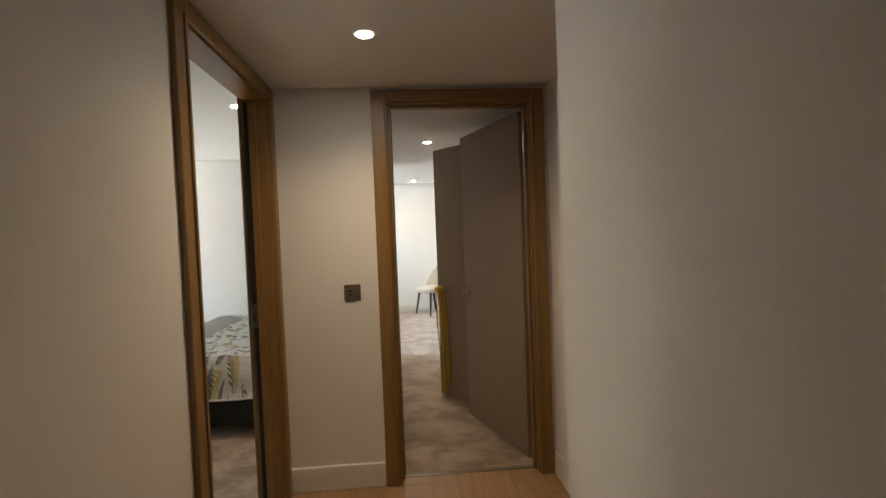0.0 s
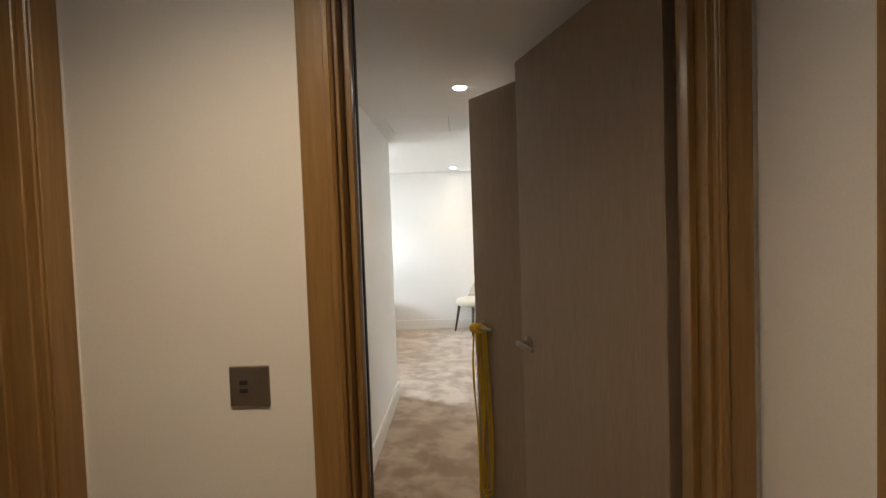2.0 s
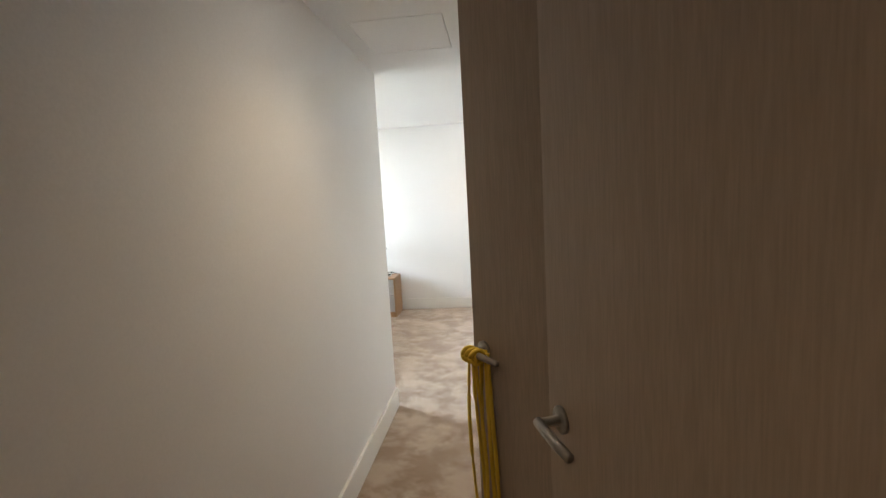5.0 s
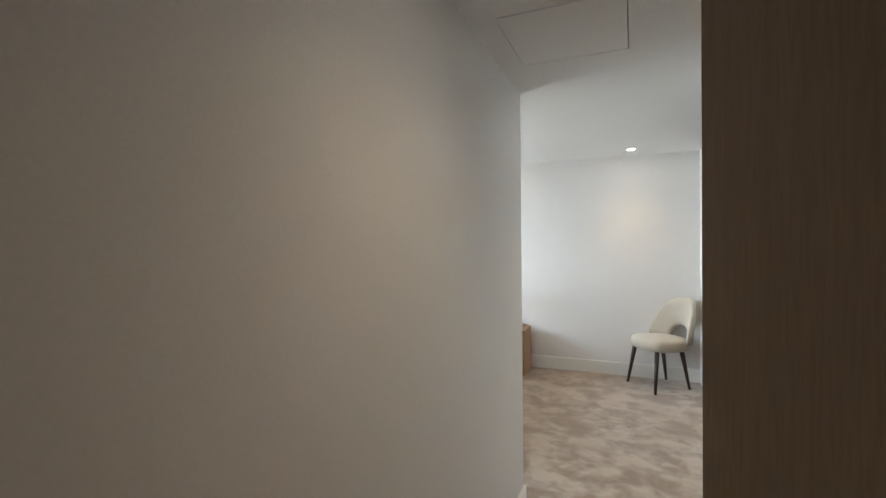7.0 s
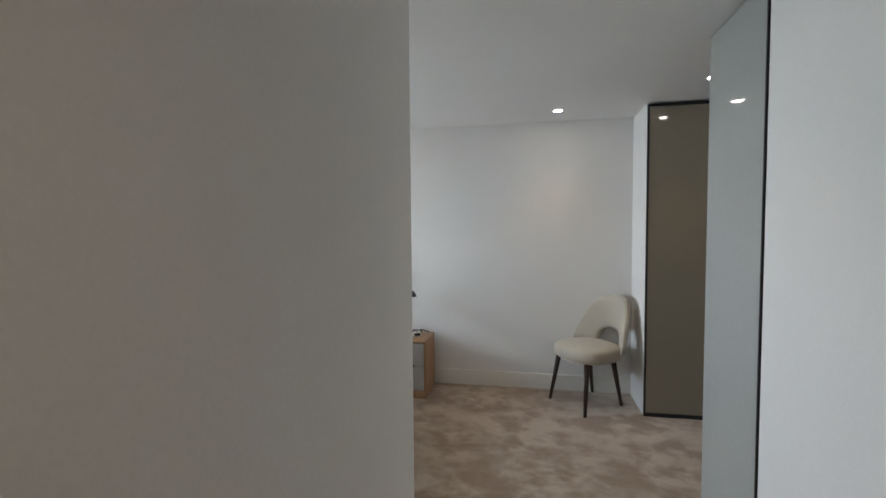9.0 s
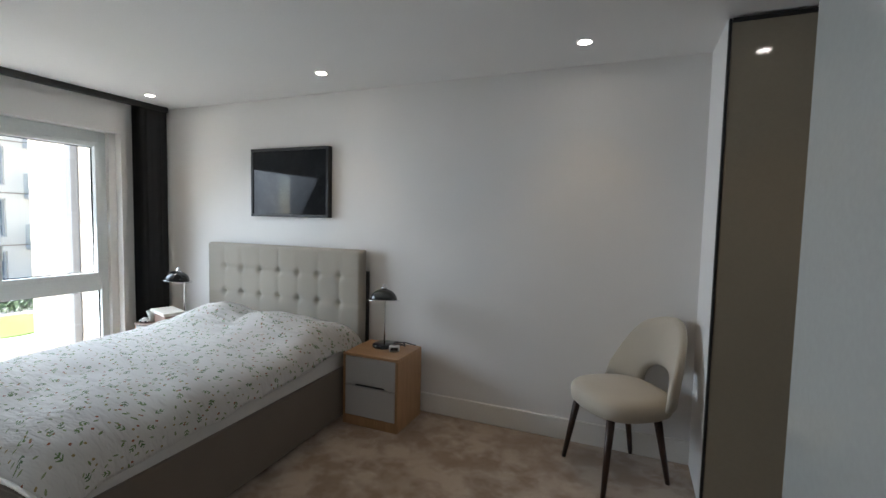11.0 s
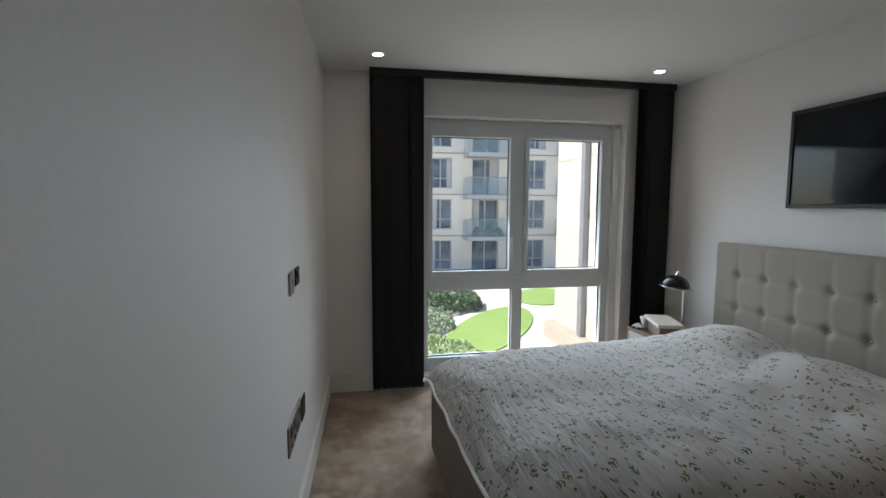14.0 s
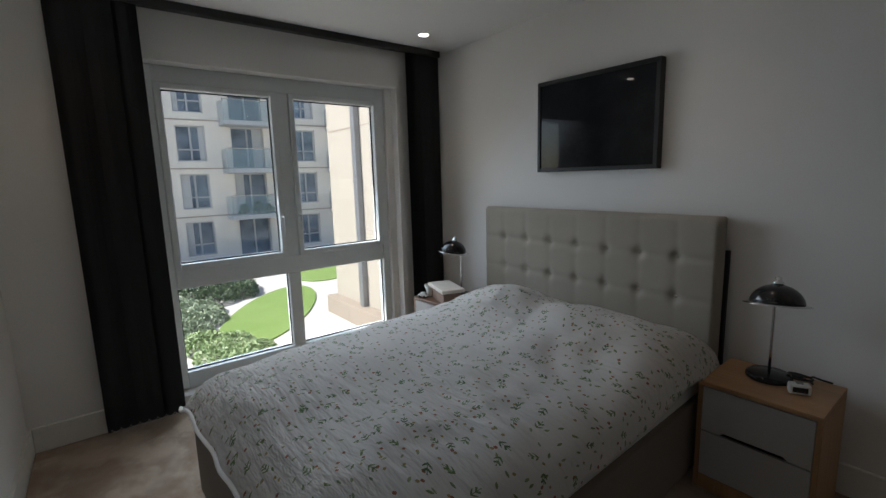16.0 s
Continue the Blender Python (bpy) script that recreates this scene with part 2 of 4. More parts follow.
def carpet_material():
    m, nt, p = material("beige_pile_carpet")
    v = coords(nt, (1, 1, 1))
    warp = noisy(nt, v, 2.0, 3)
    patches = noisy(nt, coords(nt, (1.0, 1.15, 1), (0, 0, 0.5)), 4.4, 5, 0.62)
    streak = noisy(nt, coords(nt, (2.2, 1.2, 1), (0, 0, -0.35)), 2.6, 4)
    pile = noisy(nt, v, 420, 2)
    c = mix(nt, ramp(nt, patches, 0.43, 0.58), (0.25, 0.165, 0.098), (0.52, 0.42, 0.325))
    c = mix(nt, ramp(nt, streak, 0.55, 0.75), c, (0.47, 0.38, 0.29))
    c = mix(nt, ramp(nt, warp, 0.4, 1.1), c, (0.36, 0.27, 0.19))
    c = mix(nt, ramp(nt, pile, 0.3, 1.1), c, (0.26, 0.19, 0.14))
    nt.links.new(c, p.inputs["Base Color"])
    p.inputs["Roughness"].default_value = 0.88
    p.inputs["Sheen Weight"].default_value = 0.5
    p.inputs["Sheen Roughness"].default_value = 0.4
    b1 = node(nt, "ShaderNodeBump", Strength=0.5, Distance=0.004)
    b2 = node(nt, "ShaderNodeBump", Strength=0.4, Distance=0.03)
    nt.links.new(pile, b1.inputs["Height"])
    nt.links.new(patches, b2.inputs["Height"])
    nt.links.new(b2.outputs["Normal"], b1.inputs["Normal"])
    nt.links.new(b1.outputs["Normal"], p.inputs["Normal"])
    return m


M_CARPET = carpet_material()


def glass_material(name, tint=(0.95, 0.98, 0.97)):
    m, nt, p = material(name)
    nt.nodes.remove(p)
    out = nt.nodes["Material Output"]
    tr = nt.nodes.new("ShaderNodeBsdfTransparent")
    tr.inputs[0].default_value = (*tint, 1)
    gl = nt.nodes.new("ShaderNodeBsdfGlossy")
    gl.inputs["Roughness"].default_value = 0.01
    lw = nt.nodes.new("ShaderNodeLayerWeight")
    lw.inputs["Blend"].default_value = 0.5
    pw = nt.nodes.new("ShaderNodeMath")
    pw.operation = "POWER"
    pw.inputs[1].default_value = 4.0
    nt.links.new(lw.outputs["Facing"], pw.inputs[0])
    fr = nt.nodes.new("ShaderNodeMath")
    fr.operation = "MULTIPLY_ADD"
    fr.inputs[1].default_value, fr.inputs[2].default_value = 0.6, 0.03
    nt.links.new(pw.outputs[0], fr.inputs[0])
    mx = nt.nodes.new("ShaderNodeMixShader")
    nt.links.new(fr.outputs[0], mx.inputs[0])
    nt.links.new(tr.outputs[0], mx.inputs[1])
    nt.links.new(gl.outputs[0], mx.inputs[2])
    nt.links.new(mx.outputs[0], out.inputs["Surface"])
    return m


M_GLASS = glass_material("window_glass")
M_BALGLASS, nt_, p_ = material("balcony_glass")
p_.inputs["Base Color"].default_value = (0.35, 0.47, 0.50, 1)
p_.inputs["Roughness"].default_value = 0.08
p_.inputs["Alpha"].default_value = 0.2

m_, nt_, p_ = material("lamp_glow")
p_.inputs["Emission Color"].default_value = (1.0, 0.93, 0.82, 1)
p_.inputs["Emission Strength"].default_value = 14
M_GLOW = m_


# ---- mesh helpers ----
def bm_box(bm, x0, x1, y0, y1, z0, z1, bevel=0.0, seg=1):
    vs = [bm.verts.new((x, y, z)) for x in (x0, x1) for y in (y0, y1) for z in (z0, z1)]
    fs = [bm.faces.new([vs[i] for i in q]) for q in ((0, 1, 3, 2), (4, 6, 7, 5), (0, 4, 5, 1), (2, 3, 7, 6), (0, 2, 6, 4), (1, 5, 7, 3))]
    if bevel:
        es = list({e for f in fs for e in f.edges})
        bmesh.ops.bevel(bm, geom=es, offset=bevel, segments=seg, profile=0.5, affect="EDGES")
    return bm


def box(x0, x1, y0, y1, z0, z1, bevel=0.0, seg=1):
    return bm_box(bmesh.new(), x0, x1, y0, y1, z0, z1, bevel, seg)


def finish(name, bm, mat, smooth=False):
    bmesh.ops.recalc_face_normals(bm, faces=bm.faces)
    me = bpy.data.meshes.new(name)
    bm.to_mesh(me)
    bm.free()
    me.materials.append(mat)
    if smooth:
        for f in me.polygons:
            f.use_smooth = True
    return new(name, me)


def part(name, bm, mat, parent, label="", smooth=False):
    ob = finish(name, bm, mat, smooth)
    ob.parent = parent
    if label:
        ob["label"] = label
    return ob


def thing(name, label, category, at=(0, 0, 0), turn=0, group=""):
    e = new(name)
    e.matrix_world = pose(*at, 0, 0, turn)
    e.empty_display_size = 0.05
    return tagged(e, label, category, group)


def structure(name, bm, mat, label="", category=""):
    return tagged(finish(name, bm, mat), label, category, kind="structure")


def lathe(profile, seg=32, cx=0.0, cy=0.0):
    """A turned shape from (radius, height) pairs."""
    bm = bmesh.new()
    rings = []
    for r, z in profile:
        rings.append([bm.verts.new((cx + r * math.cos(2 * math.pi * i / seg), cy + r * math.sin(2 * math.pi * i / seg), z)) for i in range(seg)])
    for a, b in zip(rings, rings[1:]):
        for i in range(seg):
            j = (i + 1) % seg
            bm.faces.new((a[i], a[j], b[j], b[i]))
    bm.faces.new(rings[0])
    bm.faces.new(rings[-1])
    return bm


def tube(points, radius, seg=10, flat=1.0, bm=None):
    """A round or flattened bar along a line of points; radius may be a list."""
    bm = bm or bmesh.new()
    pts = [Vector(p) for p in points]
    rings = []
    for i, p in enumerate(pts):
        d = (pts[min(i + 1, len(pts) - 1)] - pts[max(i - 1, 0)]).normalized()
        side = d.cross(Vector((0, 0, 1)))
        if side.length < 0.05:
            side = d.cross(Vector((0, 1, 0)))
        side.normalize()
        up = side.cross(d).normalized()
        r = radius[i] if isinstance(radius, (list, tuple)) else radius
        rings.append([bm.verts.new(p + side * r * math.cos(2 * math.pi * k / seg) + up * r * flat * math.sin(2 * math.pi * k / seg)) for k in range(seg)])
    for a, b in zip(rings, rings[1:]):
        for k in range(seg):
            j = (k + 1) % seg
            bm.faces.new((a[k], a[j], b[j], b[k]))
    bm.faces.new(rings[0])
    bm.faces.new(rings[-1])
    return bm


def sheet(nx, ny, fn):
    """A grid surface; fn(u, v) gives the place for u, v in 0..1."""
    bm = bmesh.new()
    laid = bm.loops.layers.uv.new("laid")
    g = [[bm.verts.new(fn(i / nx, j / ny)) for j in range(ny + 1)] for i in range(nx + 1)]
    for i in range(nx):
        for j in range(ny):
            f = bm.faces.new((g[i][j], g[i + 1][j], g[i + 1][j + 1], g[i][j + 1]))
            for loop, (a, b) in zip(f.loops, ((i, j), (i + 1, j), (i + 1, j + 1), (i, j + 1))):
                loop[laid].uv = (a / nx, b / ny)
    return bm


# ---- structure ----
FAR = 8.05          # wall behind the bed
SOUTH = 5.32        # wall with the switch, at its passage end
SWEST = 5.376       # the same wall at the window end
WX = -3.53          # window wall, inner face
WO = -3.80          # window wall, outer face
RX = 0.76           # wardrobe side
CX = -0.385         # passage wall
END = 2.475         # hall end wall, hall face
HL = -0.68          # hall side wall with open door
HR = 0.80           # hall side wall with shut door
HC = 2.168          # hall and passage ceiling
RC = 2.278          # bedroom ceiling

structure("floor", box(-3.8, 2.2, 2.545, 8.2, -0.25, 0.0), M_CARPET, "beige mottled pile carpet over the bedroom floor", "carpet")
structure("floor_bedroom_two", box(-3.8, -0.80, -1.2, 2.545, -0.25, 0.0), M_CARPET, "beige pile carpet of the smaller bedroom", "carpet")
structure("floor_hall_base", box(-0.80, 2.2, -1.6, 2.545, -0.25, -0.012), M_BLACKM, "dark bed under the hall boards", "subfloor")

# far wall, wardrobe side and passage side
structure("wall_north", box(WO, 2.2, FAR, FAR + 0.15, 0, 2.6), M_WALL, "plain white painted wall behind the bed", "wall")
structure("wall_east_end", box(RX, RX + 0.10, 7.62, FAR, 0, 2.6), M_WALL, "narrow white wall beside the chair", "wall")
structure("wall_east_passage", box(RX, RX + 0.12, 4.06, 5.93, 0, 2.6), M_WALL, "white painted passage wall", "wall")
structure("wall_east_near", box(RX, RX + 0.12, 2.61, 3.24, 0, 2.6), M_WALL, "white painted wall behind the open door", "wall")
structure("wall_east_head", box(RX, RX + 0.12, 3.24, 4.06, 2.09, 2.6), M_WALL, "white wall over a side doorway", "wall")
structure("wall_closet_back", box(2.08, 2.2, 2.61, FAR, 0, 2.6), M_WALL, "plain wall closing the place", "wall")
structure("wall_closet_south", box(HR + 0.12, 2.2, END, 2.61, 0, 2.6), M_WALL, "plain wall closing the side room", "wall")
structure("wall_closet_side", box(RX + 0.12, 2.08, 5.0, 5.12, 0, 2.6), M_WALL, "plain wall closing the side room", "wall")
# passage wall and bedroom south wall
structure("wall_passage", box(-0.80, CX, END + 0.13, SOUTH - 0.12, 0, 2.6), M_WALL, "long white painted passage wall", "wall")


def south(x):
    """Face of the switch wall, which runs a little out of square."""
    return SOUTH + (SWEST - SOUTH) * (x - CX) / (WX - CX)


def along_south(x0, x1, back, front, z0, z1):
    bm = box(x0, x1, 0, 1, z0, z1)
    for v in bm.verts:
        v.co.y = south(v.co.x) + (front if v.co.y > 0.5 else back)
    return bm


structure("wall_south", along_south(WX, CX, -0.12, 0, 0, 2.6), M_WALL, "white wall with switch and sockets", "wall")


def window_wall(name, y0, y1, wy0, wy1, label):
    bm = bmesh.new()
    bm_box(bm, WO, WX, y0, wy0, 0, 2.6)
    bm_box(bm, WO, WX, wy1, y1, 0, 2.6)
    bm_box(bm, WO, WX, wy0, wy1, 2.0, 2.6)
    bm_box(bm, WO, WX, wy0, wy1, 0.0, 0.075)
    bm_box(bm, WO, -3.60, wy1 - 0.056, wy1, 0.075, 2.0)
    return structure(name, bm, M_WALL, label, "wall")


window_wall("wall_west", SOUTH - 0.06, FAR, 6.06, 7.66, "white wall around a tall bedroom window")
window_wall("wall_west_two", -1.2, SOUTH - 0.06, 3.5, 5.12, "white wall around the second bedroom window")
structure("wall_bedroom_two_south", box(WX, -0.80, -1.3, -1.2, 0, 2.6), M_WALL, "plain wall closing the smaller bedroom", "wall")

# hall: end wall with doorway, side walls
bm = bmesh.new()
bm_box(bm, -0.80, -0.097, END, END + 0.13, 0, 2.6)
bm_box(bm, 0.718, HR + 0.12, END, END + 0.13, 0, 2.6)
bm_box(bm, -0.097, 0.718, END, END + 0.13, 2.095, 2.6)
structure("wall_hall_end", bm, M_WALL, "cream-lit white wall with the bedroom doorway", "wall")
bm = bmesh.new()
bm_box(bm, -0.80, HL, -1.6, 1.510, 0, 2.6)
bm_box(bm, -0.80, HL, 2.385, END, 0, 2.6)
bm_box(bm, -0.80, HL, 1.510, 2.385, 2.095, 2.6)
structure("wall_hall_west", bm, M_WALL, "white hall wall with an open doorway", "wall")
bm = bmesh.new()
bm_box(bm, HR, HR + 0.12, 1.116, 1.295, 0, 2.6)
bm_box(bm, HR, HR + 0.12, 2.125, END, 0, 2.6)
bm_box(bm, HR, HR + 0.12, 1.295, 2.125, 2.095, 2.6)
structure("wall_hall_east", bm, M_WALL, "white hall wall around a shut door", "wall")
structure("wall_hall_corner", box(0.394, HR + 0.12, -1.6, 1.116, 0, 2.6, 0.003), M_WALL, "plain white projecting hall wall", "wall")
structure("wall_hall_back", box(-0.68, 0.394, -1.6, -1.5, 0, 2.6), M_WALL, "plain hall wall behind", "wall")

# ceilings
structure("ceiling_hall", box(HL, HR, -1.5, END, HC, HC + 0.1), M_CEIL, "low white hall ceiling", "ceiling")
bm = bmesh.new()
for b in ((CX, RX, END + 0.13, 4.515), (CX, RX, 4.965, SOUTH + 0.075), (CX, -0.290, 4.515, 4.965), (0.137, RX, 4.515, 4.965), (-0.286, 0.133, 4.519, 4.961)):
    bm_box(bm, *b, HC, HC + 0.12 + (RC - HC))
structure("ceiling_passage", bm, M_CEIL, "lowered white passage ceiling with a flush access hatch", "ceiling")
structure("ceiling_bedroom", box(WX, 2.08, SOUTH, FAR, RC, RC + 0.1), M_CEIL, "white bedroom ceiling", "ceiling")
structure("ceiling_bedroom_two", box(WX, -0.80, -1.2, SOUTH - 0.12, RC, RC + 0.1), M_CEIL, "white ceiling of the smaller bedroom", "ceiling")
structure("ceiling_closet", box(RX + 0.12, 2.08, 2.61, SOUTH, RC, RC + 0.1), M_CEIL, "white side room ceiling", "ceiling")
structure("roof_slab", box(WO, 2.2, -1.6, 8.2, 2.6, 2.8), M_CEIL, "flat roof slab over the flat", "roof")


def skirting(name, x0, x1, y0, y1):
    return structure(name, box(x0, x1, y0, y1, 0, 0.135, 0.004), M_SKIRT, "white painted skirting board", "skirting board")


S = 0.016
skirting("baseboard_north", WX, RX, FAR - S, FAR)
structure("baseboard_south", along_south(WX, CX, 0, S, 0, 0.128), M_SKIRT, "white painted skirting board", "skirting board")
skirting("baseboard_west", WX, WX + S, SWEST + S, 6.06)
skirting("baseboard_west_end", WX, WX + S, 7.66, FAR - S)
skirting("baseboard_passage", CX, CX + S, END + 0.15, SOUTH)
skirting("baseboard_east", RX - S, RX, 4.10, 5.92)
skirting("baseboard_hall_end", HL, -0.165, END - S, END)
skirting("baseboard_hall_east", HR - S, HR, 2.215, END - 0.02)
skirting("baseboard_hall_corner", 0.394 - S, 0.394, -1.5, 1.116)
skirting("baseboard_hall_west", HL, HL + S, -1.5, 1.44)
skirting("baseboard_bedroom_two", WX, -0.80, SOUTH - 0.12 - S, SOUTH - 0.12)


# ---- doors ----
def casing_y(name, x0, x1, y, depth, face):
    """Oak lining and stepped architrave of a doorway in a wall across y; x0..x1 is the clear opening."""
    t = thing(name, "oak-veneered door lining with stepped architraves", "door frame", ((x0 + x1) / 2, y, 0))
    t["kind"] = "structure"
    cx = (x0 + x1) / 2
    w = (x1 - x0) / 2
    for s in (-1, 1):
        a, b = sorted((s * w, s * (w + 0.022)))
        part("jamb", box(a, b, 0.0, depth, 0, 2.08, 0.002), M_OAK, t)
        a, b = sorted((s * (w - 0.016), s * w))
        part("stop", box(a, b, depth * 0.35, depth * 0.62, 0, 2.066, 0.002), M_OAK, t)
        for front, y0, y1 in ((True, -0.020, 0.0), (False, depth, depth + 0.018)):
            a, b = sorted((s * (w + 0.008), s * (w + 0.083)))
            part("architrave", box(a, b, y0, y1, 0, 2.15, 0.003), M_OAK, t)
            if front:
                a, b = sorted((s * (w + 0.012), s * (w + 0.026)))
                part("bead", box(a, b, -0.026, -0.020, 0, 2.096, 0.002), M_OAK, t)
    part("head_lining", box(-w - 0.022, w + 0.022, 0.0, depth, 2.08, 2.10, 0.002), M_OAKH, t)
    part("head_stop", box(-w, w, depth * 0.35, depth * 0.62, 2.066, 2.08, 0.002), M_OAKH, t)
    part("head_architrave", box(-w - 0.008, w + 0.008, -0.020, 0.0, 2.088, 2.15, 0.003), M_OAKH, t)
    part("head_architrave", box(-w - 0.008, w + 0.008, depth, depth + 0.018, 2.088, 2.15, 0.003), M_OAKH, t)
    part("seal", box(-w + 0.0162, -w + 0.020, depth * 0.63, depth * 0.75, 0, 2.06), M_RUBBER, t, "black rubber door seal")
    return t


def handle(parent, x, y, z, side, along):
    """Lever on a round rose; side: which way it stands off in local y, along: which way the lever points in x."""
    rose = lathe([(0.026, 0), (0.026, 0.006), (0.022, 0.009), (0.010, 0.010), (0.009, 0.045)], 24)
    bmesh.ops.rotate(rose, verts=rose.verts, matrix=Euler((radians(-90 * side), 0, 0)).to_matrix())
    bmesh.ops.translate(rose, verts=rose.verts, vec=(x, y, z))
    h = part("door_handle", rose, M_STEEL, parent, "brushed steel lever handle on a round rose", True)
    lever = tube([(x - along * 0.006, y + side * 0.046, z), (x + along * 0.03, y + side * 0.049, z), (x + along * 0.075, y + side * 0.050, z), (x + along * 0.118, y + side * 0.050, z)], [0.010, 0.0098, 0.0095, 0.0088], 12)
    part("lever", lever, M_STEEL, h, smooth=True)
    return h


def door_leaf(name, label, hinge, tip, right_hand=1, lever_z=0.955):
    """A flush leaf between its hinge line and its free edge; local x runs from hinge to free edge."""
    h, f = Vector(hinge), Vector(tip)
    ln = (f - h).length
    ang = math.degrees(math.atan2(f.y - h.y, f.x - h.x))
    t = thing(name, label, "door", (h.x, h.y, 0), ang)
    part("leaf", box(0.0, ln, -0.022, 0.022, 0.008, 2.072, 0.002), M_LEAF, t)
    handle(t, ln - 0.055, 0.022, lever_z, 1, -1)
    handle(t, ln - 0.055, -0.022, lever_z, -1, -1)
    for z in (0.25, 1.05, 1.82):
        hb = tube([(0.0, right_hand * 0.026, z - 0.05), (0.0, right_hand * 0.026, z + 0.05)], 0.007, 10)
        bm_box(hb, 0.002, 0.035, right_hand * 0.0225 - 0.0015, right_hand * 0.0225 + 0.0015, z - 0.05, z + 0.05)
        part("hinge", hb, M_STEEL, t, "steel butt hinge")
    return t


casing_y("door_frame_1", -0.076, 0.697, END, 0.13, -1)
door_leaf("bedroom_door", "taupe wood-grain flush door standing open into the passage", (0.700, 2.64), (0.442, 3.365), -1, 0.945)
door_leaf("side_door", "taupe wood-grain flush door ajar with a yellow strap on its handle", (0.742, 3.265), (0.264, 3.852), 1, 0.915)

# doorway into the smaller bedroom, in the hall side wall
t = thing("door_frame_2", "oak-veneered door lining with black seal and strike plate", "door frame", (HL, 1.9475, 0))
t["kind"] = "structure"
for s in (-1, 1):
    a, b = sorted((s * 0.4175, s * 0.4375))
    part("jamb", box(-0.12, 0.0, a, b, 0, 2.08, 0.002), M_OAK, t)
    a, b = sorted((s * 0.4015, s * 0.4175))
    part("stop", box(-0.082, -0.048, a, b, 0, 2.066, 0.002), M_OAK, t)
    a, b = sorted((s * 0.4255, s * 0.5015))
    part("architrave", box(0.0, 0.020, a, b, 0, 2.15, 0.003), M_OAK, t)
    part("architrave", box(-0.138, -0.12, a, b, 0, 2.15, 0.003), M_OAK, t)
    a, b = sorted((s * 0.4295, s * 0.4435))
    part("bead", box(0.020, 0.026, a, b, 0, 2.096, 0.002), M_OAK, t)
part("head_lining", box(-0.12, 0.0, -0.4375, 0.4375, 2.08, 2.10, 0.002), M_OAKY, t)
part("head_architrave", box(0.0, 0.020, -0.4255, 0.4255, 2.088, 2.15, 0.003), M_OAKY, t)
part("seal", box(-0.102, -0.083, 0.4025, 0.4165, 0, 2.06), M_RUBBER, t, "black rubber door seal")
part("strike_plate", box(-0.112, -0.084, 0.399, 0.401, 0.93, 1.05, 0.001), M_STEEL, t, "steel strike plate")
part("latch_hole", box(-0.104, -0.090, 0.3975, 0.399, 0.965, 1.005), M_BLACKM, t)

# shut door in the opposite hall wall
t = thing("door_frame_3", "oak-veneered door lining around a shut door", "door frame", (HR, 1.71, 0))
t["kind"] = "structure"
for s in (-1, 1):
    a, b = sorted((s * 0.395, s * 0.415))
    part("jamb", box(0.0, 0.12, a, b, 0, 2.08, 0.002), M_OAK, t)
    a, b = sorted((s * 0.403, s * 0.478))
    part("architrave", box(-0.020, 0.0, a, b, 0, 2.15, 0.003), M_OAK, t)
part("head_lining", box(0.0, 0.12, -0.415, 0.415, 2.08, 2.10, 0.002), M_OAKY, t)
part("head_architrave", box(-0.020, 0.0, -0.403, 0.403, 2.088, 2.15, 0.003), M_OAKY, t)
door_leaf("hall_door", "taupe wood-grain flush door standing shut", (HR + 0.034, 1.318), (HR + 0.034, 2.102), -1, 0.905)

# threshold strip between boards and carpet
structure("trim_threshold", box(-0.06, 0.69, 2.535, 2.565, -0.01, 0.004, 0.002), M_BRASS, "slim metal threshold strip", "threshold")


